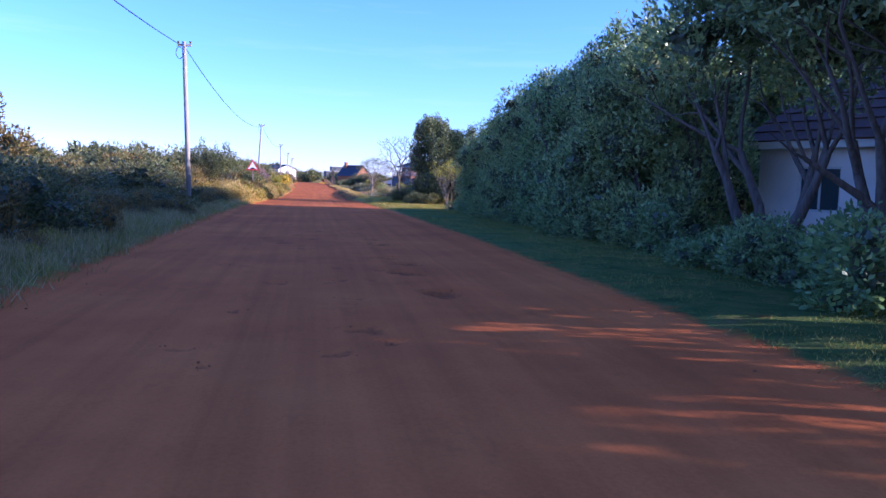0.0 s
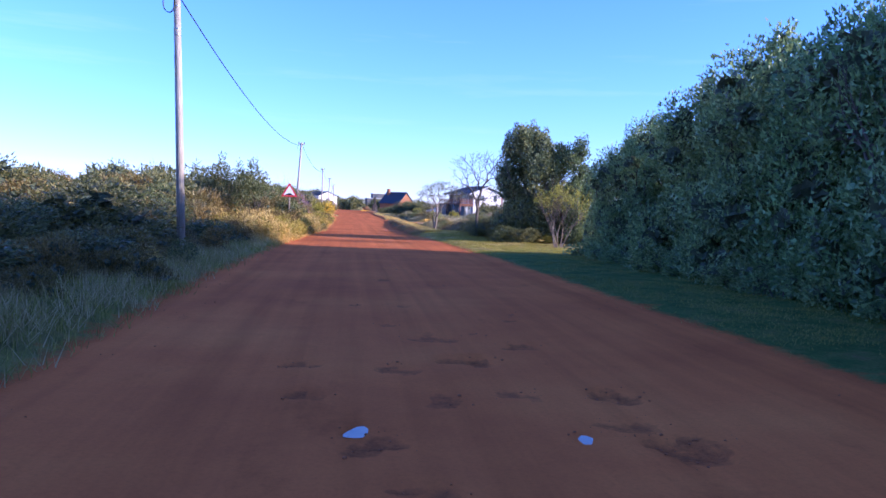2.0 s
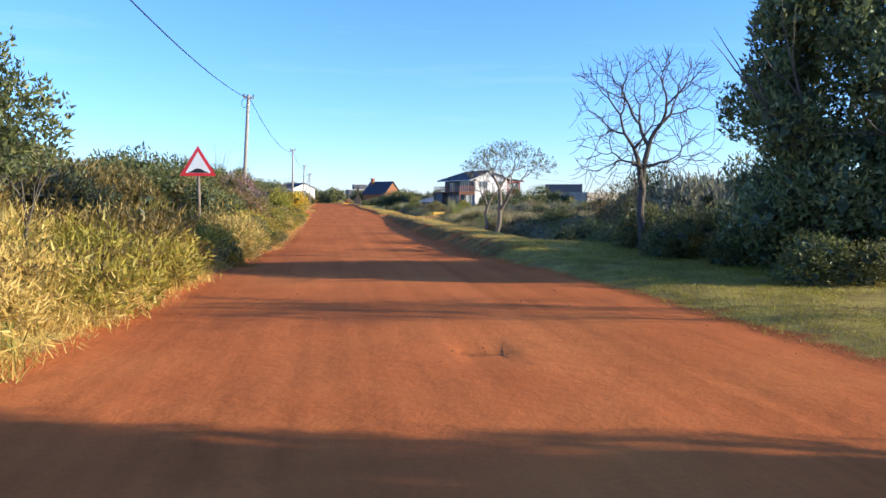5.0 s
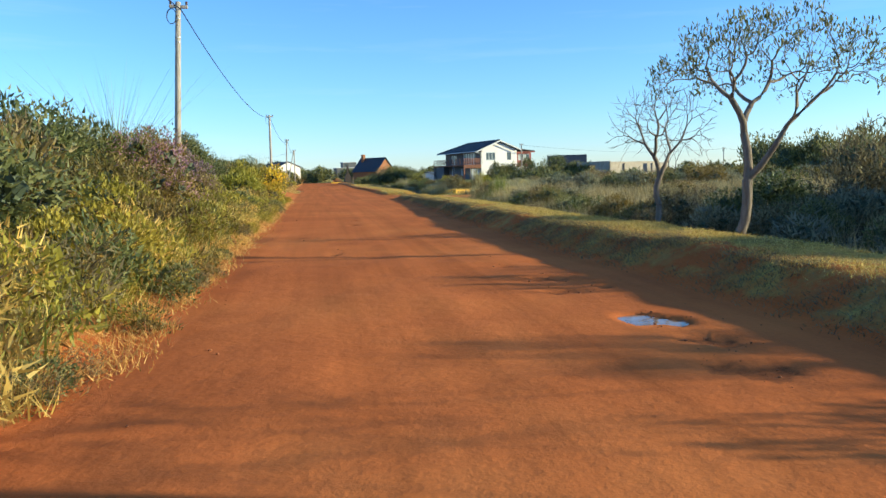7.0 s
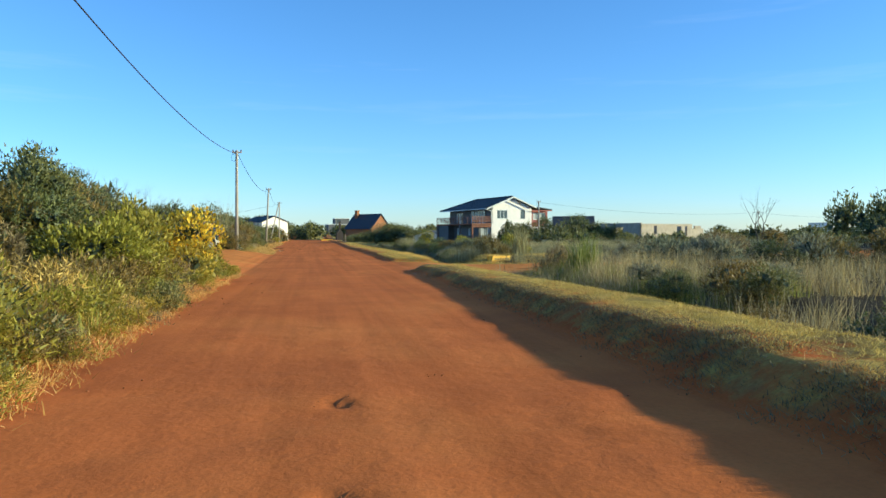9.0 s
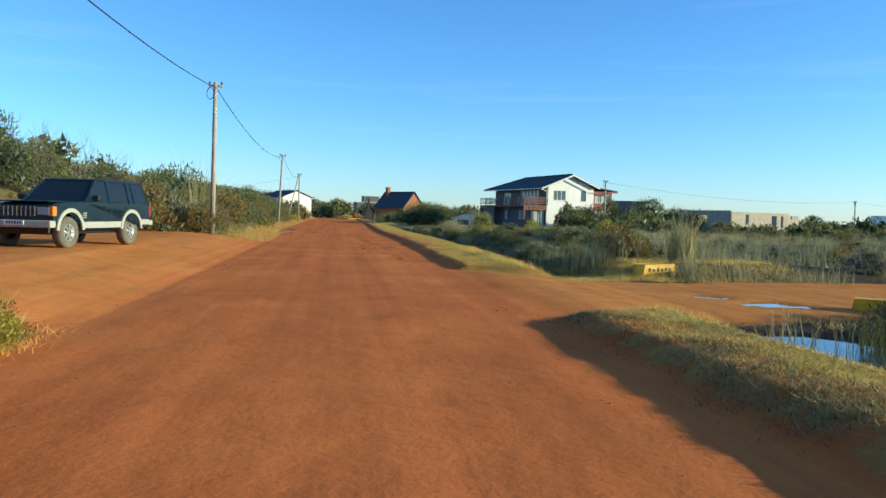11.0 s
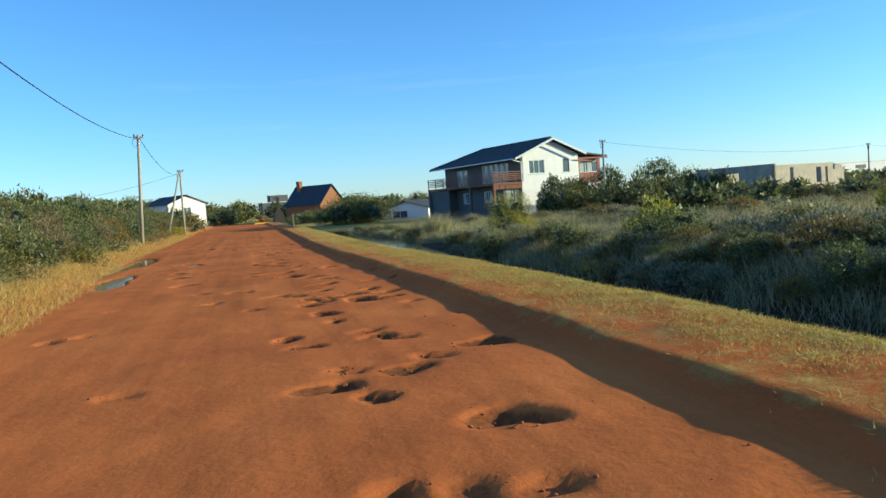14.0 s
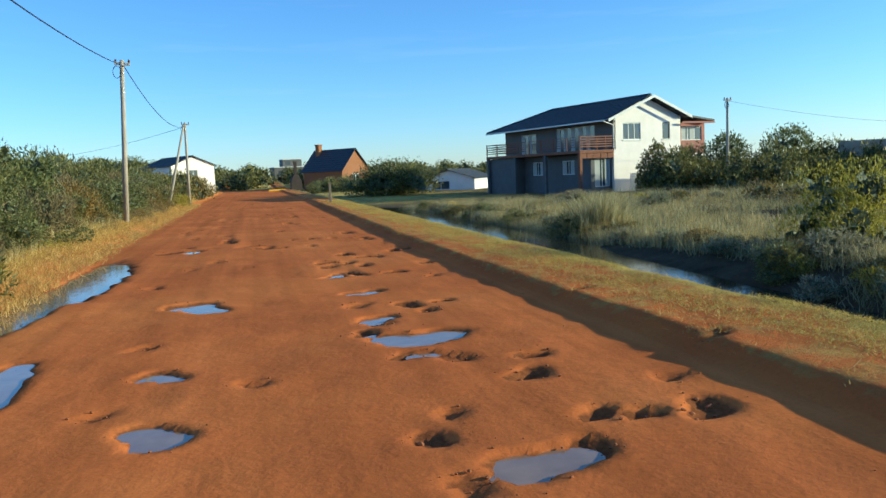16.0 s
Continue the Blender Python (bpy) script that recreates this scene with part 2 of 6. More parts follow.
def vnoise(x, y, scale, shift=0):
    """Smooth value noise, 0 to 1."""
    x, y = np.asarray(x) / scale + shift * 17.3, np.asarray(y) / scale + shift * 9.1
    i, j = np.floor(x).astype(int), np.floor(y).astype(int)
    u, v = x - i, y - j
    u, v = u * u * (3 - 2 * u), v * v * (3 - 2 * v)
    g = lambda a, b: LATTICE[a % 256, b % 256]
    return (g(i, j) * (1 - u) + g(i + 1, j) * u) * (1 - v) + (g(i, j + 1) * (1 - u) + g(i + 1, j + 1) * u) * v


def step(a, b, x):
    t = np.clip((np.asarray(x, float) - a) / (b - a), 0, 1)
    return t * t * (3 - 2 * t)


# ---- the lie of the land ----
LEFT_Y = (-400, 10, 30, 45, 60, 95, 125, 133, 140, 145, 190, 260)
LEFT_X = (-2.8, -2.8, -3.0, -2.7, -1.8, -1.85, -2.05, -2.35, -3.0, -3.2, -3.5, -3.6)
RIGHT_Y = (-400, 20, 40, 50, 57, 72, 90, 98, 106, 125, 145, 185, 260)
RIGHT_X = (5.2, 5.0, 4.6, 4.2, 3.3, 3.2, 3.8, 3.9, 4.1, 4.3, 4.0, 4.6, 5.0)
HOLES = []


def hole(x, y, r, deep=0.05, wet=False, long=1.0):
    HOLES.append((x, y, (0.9 if wet else 0.86) * r, deep, wet, long))


# the larger potholes, and a scatter of small ones in the broken stretches
hole(2.87, 111.5, 0.30, 0.07)
hole(2.0, 120.3, 0.30, 0.08)
hole(3.0, 118.75, 0.33, 0.09)
hole(2.75, 120.65, 0.27, 0.06)
hole(3.1, 121.1, 0.22)
hole(3.0, 122.35, 0.26)
hole(3.8, 121.5, 0.34, 0.06)
hole(3.2, 126.15, 0.40, 0.1)
hole(3.7, 126.95, 0.33, 0.09)
hole(2.85, 127.0, 0.32, 0.08)
hole(2.7, 128.1, 0.24, 0.06)
hole(2.85, 129.3, 0.30, 0.08)
hole(0.5, 129.7, 0.22)
hole(2.4, 131.9, 0.40, 0.1)
hole(2.8, 131.2, 0.28, 0.07)
hole(3.5, 133.9, 0.28, 0.07)
hole(2.7, 135.3, 0.26, 0.06)
hole(-0.35, 134.75, 0.32, 0.07, True)
hole(-0.5, 136.5, 0.26, 0.07, True)
hole(-0.4, 140.4, 0.50, 0.08, True)
hole(2.0, 133.4, 0.36, 0.08, True)
hole(2.05, 137.1, 0.55, 0.09, True)
hole(1.85, 138.4, 0.28, 0.07, True)
hole(-2.05, 135.3, 0.62, 0.09, True, 3.6)
hole(-2.72, 143.6, 0.78, 0.1, True, 7.5)
hole(2.0, 140.6, 0.32, 0.07, True)
hole(1.8, 142.7, 0.26, 0.06, True)
hole(1.95, 136.3, 0.16, 0.05, True)
hole(-1.1, 149.5, 0.4, 0.07, True)
hole(-0.05, 132.2, 0.36, 0.07, True)
hole(-0.07, 18.46, 0.14, 0.05, True)
hole(1.17, 21.0, 0.34, 0.06)
hole(1.62, 18.2, 0.12, 0.05, True)
hole(2.3, 17.9, 0.36, 0.06)
hole(2.3, 12.2, 0.42, 0.07)
hole(2.5, 13.6, 0.36, 0.06)
hole(2.24, 14.75, 0.34, 0.06)
hole(2.5, 9.8, 0.45, 0.07)
hole(1.0, 33.2, 0.4, 0.06)
hole(1.1, 34.2, 0.3, 0.05)
hole(0.65, 30.1, 0.4, 0.06)
hole(1.7, 29.2, 0.34, 0.06)
hole(1.2, 45.7, 0.3, 0.05)
hole(0.6, 77.2, 0.15, 0.04)
hole(0.5, 75.0, 0.18, 0.045)
hole(2.3, 60.85, 0.3, 0.07, True)
hole(2.35, 60.05, 0.3, 0.04)
hole(2.2, 59.2, 0.34, 0.045)
hole(2.25, 63.5, 0.28, 0.035)
hole(2.15, 62.6, 0.26, 0.035)
hole(9.3, 101.3, 0.6, 0.09, True)
hole(8.6, 102.6, 0.4, 0.07, True)
hole(12.5, 102.0, 0.9, 0.09, True)
_r = random.Random(5)
for _ in range(75):
    hole(_r.gauss(2.7, 0.75), _r.uniform(117.5, 152), _r.uniform(0.15, 0.28), _r.uniform(0.045, 0.08))
for _ in range(34):
    hole(_r.uniform(-1.6, 3.9), _r.uniform(113, 165), _r.uniform(0.14, 0.22), _r.uniform(0.03, 0.055))
for _ in range(60):
    hole(_r.uniform(-2.0, 3.6), _r.uniform(148, 190), _r.uniform(0.2, 0.42), _r.uniform(0.05, 0.09))
for _ in range(40):
    hole(_r.uniform(-0.9, 2.6), _r.uniform(5, 26), _r.uniform(0.12, 0.32), _r.uniform(0.02, 0.05))
for _ in range(14):
    hole(_r.uniform(-1.2, 3.0), _r.uniform(40, 100), _r.uniform(0.07, 0.14), _r.uniform(0.02, 0.04))


def road_left(y):
    return np.interp(y, LEFT_Y, LEFT_X)


def road_right(y):
    return np.interp(y, RIGHT_Y, RIGHT_X)


def apron(x, y):
    """1 on the sandy parking place beside the road."""
    wob = (vnoise(x, y, 2.2, 3) - 0.5) * 1.6
    return step(97.0, 99.5, y + wob) * (1 - step(120.0, 122.5, y + wob + 0.25 * (x + 3))) * step(-13.0, -11.5, x + wob)


def side_road(x, y):
    """1 on the track that leaves to the right."""
    wob = (vnoise(x, y, 1.7, 5) - 0.5) * 0.8
    half = 2.3 + 1.6 * (1 - step(4.0, 7.5, x))
    return (1 - step(half - 0.3, half + 0.3, np.abs(y - 102.6 - 0.05 * (x - 5)) + wob)) * (1 - step(58, 62, x))


def side_slope(x, y):
    """1 on the side track, falling softly to 0 over its shoulders."""
    wob = (vnoise(x, y, 1.7, 5) - 0.5) * 0.8
    half = 2.3 + 1.6 * (1 - step(4.0, 7.5, x))
    return (1 - step(half - 0.1, half + 1.7, np.abs(y - 102.6 - 0.05 * (x - 5)) + wob)) * (1 - step(58, 62, x))


def on_road(x, y):
    wob = (vnoise(x, y, 0.9, 1) - 0.5) * 0.5
    main = (x > road_left(y) + wob) & (x < road_right(y) + wob * 0.5) & (y < 262)
    return main | ((apron(x, y) > 0.5) & (x < 0)) | ((side_road(x, y) > 0.5) & (x > 3))


def hole_reach(px, py, hx, hy, r, long):
    """Distance from a pothole's middle, 1 at its uneven rim."""
    ang = np.arctan2((py - hy) / long, px - hx)
    rim = r * (1 + 0.25 * np.sin(2 * ang + hx * 7) + 0.15 * np.sin(3 * ang + hy * 5))
    return np.hypot(px - hx, (py - hy) / long) / rim + 0.3 * (vnoise(px, py, 0.22, 33) - 0.5)


def wetness(x, y):
    """1 in the damp bottoms of the potholes and on the margins of the puddles."""
    out = np.zeros_like(x)
    for hx, hy, r, deep, wet, long in HOLES:
        near = (np.abs(x - hx) < 2.2 * r) & (np.abs(y - hy) < 2.2 * r * long)
        if near.any():
            rr = hole_reach(x[near], y[near], hx, hy, r, long)
            out[near] = np.maximum(out[near], (1 - step(0.7, 1.15, rr)) * (1.0 if deep > 0.055 and hy > 40 else 0.6))
    return out


def height(x, y, holes=True):
    x, y = np.asarray(x, float), np.asarray(y, float)
    xl, xr = road_left(y), road_right(y)
    z = 0.03 * (vnoise(x, y, 1.4, 2) - 0.5) + 0.02 * (vnoise(x, y, 0.5, 4) - 0.5)
    # left bank and dune
    d = xl - x
    bank = 0.22 * step(0.1, 1.2, d) + 0.45 * step(1.5, 6, d) + 1.1 * step(5, 16, d) * (0.45 + vnoise(x, y, 14, 6))
    bank += 0.8 * step(4, 14, d) * step(118, 128, y)
    bank = bank + 0.18 * (vnoise(x, y, 1.1, 7) - 0.5) * step(0.3, 2, d)
    a = apron(x, y)
    z = z + bank * (1 - a) + a * np.clip(0.17 * (d + 0.1), 0, 0.42)
    # right: flat grass, then a low berm with a marsh and a ditch behind it
    e = x - xr
    rise = np.interp(y, (-400, 40, 52, 58, 80, 92, 106, 125, 400), (0.05, 0.05, 0.1, 0.34, 0.31, 0.22, 0.14, 0.145, 0.145))
    wide = np.interp(y, (-400, 52, 59, 72, 95, 106, 112, 125, 400), (40, 8, 1.9, 1.9, 1.6, 1.7, 1.8, 2.0, 2.2))
    lump = 1 + 0.1 * (vnoise(x * 0.4, y, 2.2, 8) - 0.5) + (0.07 * (vnoise(x, y, 0.6, 12) - 0.5) + 0.1 * (vnoise(x, y, 0.28, 14) - 0.5)) * step(50, 60, y)
    ramp_w = np.interp(y, (-400, 52, 58, 92, 104, 400), (1.2, 1.2, 0.9, 0.6, 0.4, 0.36))
    berm = rise * lump * step(0, 1, e / ramp_w)
    fall = step(0, 1, (e - wide) / np.interp(y, (82, 90, 106), (1.5, 0.9, 0.9))) * step(50, 58, y)
    dip = step(132, 152, y)
    marsh = -0.5 + 0.5 * step(7.5, 9.6, x) * (0.4 + vnoise(x, y, 6, 9)) * (1 - 0.7 * dip) + 0.3 * step(14, 30, x) * (1 - dip)
    pad = (1 - step(3.4, 6.5, np.abs(y - 102.8))) * (1 - step(16, 24, x))
    marsh = marsh * (1 - pad) - 0.2 * pad
    track = side_slope(x, y) * (x > 3)
    right = berm * (1 - fall) + marsh * fall * (e > 0)
    flat = np.where(track > 0, -0.14 * step(5, 8, x), 0)
    right = right * (1 - step(0, 1, track)) + flat * track
    z = z + np.where(e > 0, right, 0)
    z = z + 1.4 * step(250, 330, y)
    if holes:
        for hx, hy, r, deep, wet, long in HOLES:
            near = (np.abs(x - hx) < 2.2 * r) & (np.abs(y - hy) < 2.2 * r * long)
            if near.any():
                px, py = x[near], y[near]
                rr = hole_reach(px, py, hx, hy, r, long)
                z[near] += (-1.25 if wet else -0.85) * deep * (1 - step(0.55, 1.0, rr)) * (1 if wet else 0.85 + 0.3 * vnoise(px, py, 0.3, 31)) + 0.05 * deep * np.exp(-((rr - 1.25) / 0.22) ** 2)
    return z


def height_at(x, y):
    return float(height(np.array([x]), np.array([y]), False)[0])


def grown(a, b, n):
    """Coordinates from a outwards to b with growing steps."""
    return a + (b - a) * (np.geomspace(1, 900, n) - 1) / 899


def build_ground():
    xs = np.concatenate([grown(-22, -2500, 22)[::-1], np.arange(-21.2, -4.4, 0.6), np.arange(-4.2, 6.0, 0.08), np.arange(6.1, 15, 0.3), np.arange(15.5, 40, 1.2), grown(41, 2500, 22)])
    fine, mid = 0.09, 0.3
    ys = np.concatenate([grown(-8, -800, 10)[::-1], np.arange(-7.5, 5, mid), np.arange(5, 22, 0.17), np.arange(22, 57, 0.4), np.arange(57, 66, 0.15), np.arange(66, 70, 0.3), np.arange(70, 74, 0.4), np.arange(74, 78.4, 0.12), np.arange(78.4, 98, 0.4), np.arange(98, 117, 0.22),
                         np.arange(117, 143, fine), np.arange(143, 152, 0.22), np.arange(152, 196, 0.4), np.arange(197, 300, 3), grown(302, 3000, 24)])
    X, Y = np.meshgrid(xs, ys)
    Z = height(X.ravel(), Y.ravel())
    V = np.stack([X.ravel(), Y.ravel(), Z], -1)
    nx, ny = len(xs), len(ys)
    i = (np.arange(ny - 1)[:, None] * nx + np.arange(nx - 1)[None, :]).ravel()
    F = np.stack([i, i + 1, i + 1 + nx, i + nx], -1)
    C = V[F].mean(1)
    road = on_road(C[:, 0], C[:, 1])
    xl, xr = road_left(V[:, 1]), road_right(V[:, 1])
    sandy = np.where(V[:, 1] > 118, 1.9, 1.0) * np.where((V[:, 1] > 118) | ((V[:, 1] > 60) & (V[:, 1] < 98)), 1.25, 0.75)
    bare = np.maximum(1 - step(-0.1, 1, (xl - V[:, 0]) / sandy), 0) * (V[:, 0] < xl + 0.5) + (1 - step(-0.1, 1, (V[:, 0] - xr) / np.interp(V[:, 1], (45, 58, 96, 106), (0.7, 0.6, 0.6, 0.8)))) * (V[:, 0] > xr - 0.5)
    thatch = np.interp(V[:, 1], (110, 120), (0.0, 0.55))
    face = np.interp(V[:, 1], (96, 104), (0.5, 0.5)) * (1 + 0.4 * thatch) * (1 - step(0.9 + thatch, 1.7 + thatch, V[:, 0] - xr)) * step(54, 60, V[:, 1]) * (V[:, 0] > xr)
    bare = np.maximum(np.maximum(bare, face), np.maximum(apron(V[:, 0], V[:, 1]) * (V[:, 0] < 0), step(0.0, 0.6, side_slope(V[:, 0], V[:, 1])) * (V[:, 0] > 3)))
    for name, keep, mat, label in (("road", road, DIRT, "rutted red dirt road with potholes and puddles"), ("ground", ~road, SOIL, "sandy verge with dry grass and leaf litter")):
        f = F[keep]
        used, f2 = np.unique(f, return_inverse=True)
        me = mesh_of(name, V[used], f2.reshape(-1, 4), mat, smooth=True)
        at = me.attributes.new("bare", "FLOAT", "POINT")
        at.data.foreach_set("value", bare[used].astype(np.float32))
        at = me.attributes.new("wet", "FLOAT", "POINT")
        at.data.foreach_set("value", wetness(V[used][:, 0], V[used][:, 1]).astype(np.float32))
        # ends at y 39 to 45, at the edge of the hedge's shadow
        at = me.attributes.new("shade_green", "FLOAT", "POINT")
        at.data.foreach_set("value", ((1 - step(39, 45, V[used][:, 1])) * np.where(V[used][:, 0] > 3, 1.0, 0.6) * (1 - step(13, 20, V[used][:, 0])) * (1 - step(7, 14, -V[used][:, 0]))).astype(np.float32))
        q = V[used]
        at = me.attributes.new("mud", "FLOAT", "POINT")
        at.data.foreach_set("value", np.maximum(0.7 * step(7, 15, -q[:, 0] + 6 * vnoise(q[:, 0], q[:, 1], 5, 18)) + 0.7 * step(13, 24, q[:, 0]), step(0.1, 1.0, q[:, 0] - road_right(q[:, 1]) - np.interp(q[:, 1], (95, 106, 112, 125), (2.4, 1.9, 2.1, 2.3))) * step(54, 58, q[:, 1]) * (1 - step(178, 190, q[:, 1])) * (1 - step(40, 60, q[:, 0]))).astype(np.float32))
        at = me.attributes.new("sandy", "FLOAT", "POINT")
        at.data.foreach_set("value", np.maximum(step(-0.9, 1.2, road_left(q[:, 1]) - q[:, 0] + 1.2 * (vnoise(q[:, 0], q[:, 1], 1.5, 15) - 0.5)) * step(96, 99, q[:, 1]) * 0.45, 0.5 * step(3.6, 5.6, q[:, 0]) * step(94, 98, q[:, 1]) * (1 - step(106, 109, q[:, 1]))).astype(np.float32))
        tagged(new(name, me), label, name, kind="structure")


build_ground()


def build_water():
    # ditch water
    xs, ys = np.linspace(5.0, 11.5, 14), np.linspace(106, 176, 60)
    X, Y = np.meshgrid(xs, ys)
    V = np.stack([X.ravel(), Y.ravel(), 0 * X.ravel() - 0.33], -1)
    i = (np.arange(59)[:, None] * 14 + np.arange(13)[None, :]).ravel()
    tagged(new("ditch_water", mesh_of("ditch_water", V, np.stack([i, i + 1, i + 15, i + 14], -1), WATER)), "dark still water in the roadside ditch", "water", kind="structure")
    xs, ys = np.linspace(5.4, 11, 8), np.linspace(84, 99.5, 12)
    X, Y = np.meshgrid(xs, ys)
    V = np.stack([X.ravel(), Y.ravel(), 0 * X.ravel() - 0.27], -1)
    i = (np.arange(11)[:, None] * 8 + np.arange(7)[None, :]).ravel()
    tagged(new("ditch_water", mesh_of("ditch_water", V, np.stack([i, i + 1, i + 9, i + 8], -1), WATER)), "shallow dark pool among the ditch reeds", "water", kind="structure")
    for k, (hx, hy, r, deep, wet, long) in enumerate(HOLES):
        if not wet:
            continue
        base = height_at(hx, hy)
        ang = np.linspace(0, 2 * np.pi, 40, endpoint=False)
        rad = r * 1.0 * (1 + 0.25 * np.sin(2 * ang + hx * 7) + 0.15 * np.sin(3 * ang + hy * 5))
        V = np.stack([rad * np.cos(ang), long * rad * np.sin(ang), 0 * ang], -1)
        ob = new("puddle", mesh_of("puddle", np.vstack([V, [(0, 0, 0)]]), [(a, (a + 1) % 40, 40) for a in range(40)], MUD))
        ob.location = (hx, hy, base - deep * 0.4)
        tagged(ob, "muddy rainwater puddle lying in a pothole", "puddle", "puddles in the potholes")


build_water()


# ---- vegetation ----
def leaf_cards(rng, P, N, size, wide=0.5, up=0.3, loose=0.8, plain=False):
    """One folded leaf for each point."""
    n = len(P)
    d = N * 0.6 + rng.normal(size=(n, 3)) * loose * 0.6 + np.array([0, 0, up])
    d /= np.linalg.norm(d, axis=1, keepdims=True) + 1e-9
    s = np.cross(d, rng.normal(size=(n, 3)))
    s /= np.linalg.norm(s, axis=1, keepdims=True) + 1e-9
    L = (size * rng.uniform(0.6, 1.3, n))[:, None]
    w = L * wide * 0.5
    if plain:
        V = np.stack([P - s * w * 0.9, P + s * w * 0.9, P + d * L], 1).reshape(-1, 3)
        return V, np.arange(3 * n).reshape(n, 3)
    V = np.stack([P, P + d * L * 0.55 + s * w, P + d * L, P + d * L * 0.55 - s * w], 1).reshape(-1, 3)
    return V, np.arange(4 * n).reshape(n, 4)


def ico(sub):
    bm = bmesh.new()
    bmesh.ops.create_icosphere(bm, subdivisions=sub, radius=1)
    V = np.array([v.co for v in bm.verts])
    F = np.array([[v.index for v in f.verts] for f in bm.faces])
    bm.free()
    return V, F


ICO1, ICO2 = ico(1), ico(2)


def lumps_for(rng, rx, ry, z0, z1, k, r0, r1, top=1.0, low=1.0, shoots=0):
    """Ellipsoid clumps that together fill a crown."""
    out = []
    for _ in range(k):
        t = rng.rand() ** low
        z = z0 + (z1 - z0) * (0.08 + 0.84 * t)
        shrink = math.sqrt(max(0.05, 1 - (max(0, t - 0.35) / 0.65) ** 2 * top * 0.85))
        a, q = rng.rand() * 6.283, math.sqrt(rng.rand()) * 0.85
        r = rng.uniform(r0, r1)
        out.append((rx * shrink * q * math.cos(a), ry * shrink * q * math.sin(a), z, r, r, r * rng.uniform(0.75, 1.1)))
    # leafy shoots that stand out of the crown
    for _ in range(shoots):
        x, y, z, r = out[rng.randint(0, k)][:4]
        a, e = rng.rand() * 6.283, rng.uniform(0.1, 1.3)
        s = rng.uniform(0.14, 0.26)
        x, y, z = x + 0.95 * r * math.cos(a) * math.cos(e), y + 0.95 * r * math.sin(a) * math.cos(e), z + 0.95 * r * math.sin(e)
        for j in range(2):
            out.append((x, y, z + 0.3 * j, s * (1 - 0.25 * j), s * (1 - 0.25 * j), s * 1.5))
    return np.array(out)


def crown(name, seed, lumps, count, size, leaf, wide=0.5, up=0.3, spikes=0.0, core=0.58, flowers=None, floor=0.02, plain=False):
    rng = np.random.RandomState(seed)
    area = lumps[:, 3] ** 1.7
    pick = rng.choice(len(lumps), int(count * 1.5), p=area / area.sum())
    D = rng.normal(size=(len(pick), 3))
    D /= np.linalg.norm(D, axis=1, keepdims=True)
    R = 1.1 - 0.5 * rng.rand(len(pick)) ** 1.6 + spikes * rng.rand(len(pick)) ** 5 * np.maximum(D[:, 2], 0)
    P = lumps[pick, :3] + D * lumps[pick, 3:] * R[:, None]
    inside = np.zeros(len(P), bool)
    for k, l in enumerate(lumps):
        inside |= (((P - l[:3]) / l[3:]) ** 2).sum(1) < 0.34
    keep = ~inside & (P[:, 2] > floor)
    P, D = P[keep][:count], D[keep][:count]
    V, F = leaf_cards(rng, P, D, size, wide, up, plain=plain)
    n_leaf = len(F)
    mats, index = [leaf, CORE_SHADE], [0] * n_leaf
    if flowers:
        mats.append(flowers[0])
        flag = (rng.rand(n_leaf) < flowers[1]) & (P[:, 2] > np.quantile(P[:, 2], 0.25)) & (vnoise(P[:, 0] + 9, P[:, 2], 0.35, seed) > 0.34)
        index = [2 if f else 0 for f in flag]
    faces, verts, base = F.tolist(), [V], len(V)
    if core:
        # leaves and twigs deep inside, their shade put into a darker colour
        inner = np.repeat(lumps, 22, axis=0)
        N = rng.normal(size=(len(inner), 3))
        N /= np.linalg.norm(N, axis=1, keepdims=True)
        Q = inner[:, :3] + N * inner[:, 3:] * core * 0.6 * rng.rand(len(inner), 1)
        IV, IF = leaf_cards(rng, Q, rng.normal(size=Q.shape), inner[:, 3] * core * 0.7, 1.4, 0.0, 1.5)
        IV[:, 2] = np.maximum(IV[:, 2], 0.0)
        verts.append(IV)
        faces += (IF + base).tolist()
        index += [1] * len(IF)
    return mesh_of(name, np.vstack(verts), faces, mats, index)


def tubes(name, paths, mat, sides=5):
    """Tapered limbs: each path is a list of (point, radius)."""
    verts, faces = [], []
    for path in paths:
        start = len(verts)
        m = max(3, min(sides, 3 + int(path[0][1] * 60)))
        for k, (p, r) in enumerate(path):
            p = Vector(p)
            q = Vector(path[min(k + 1, len(path) - 1)][0]) - Vector(path[max(k - 1, 0)][0])
            side = q.orthogonal().normalized()
            other = q.normalized().cross(side)
            for s in range(m):
                a = 6.2832 * s / m
                verts.append(p + (side * math.cos(a) + other * math.sin(a)) * r)
        for k in range(len(path) - 1):
            for s in range(m):
                a, b = start + k * m + s, start + k * m + (s + 1) % m
                faces.append((a, b, b + m, a + m))
    return mesh_of(name, [tuple(v) for v in verts], faces, mat, smooth=True)


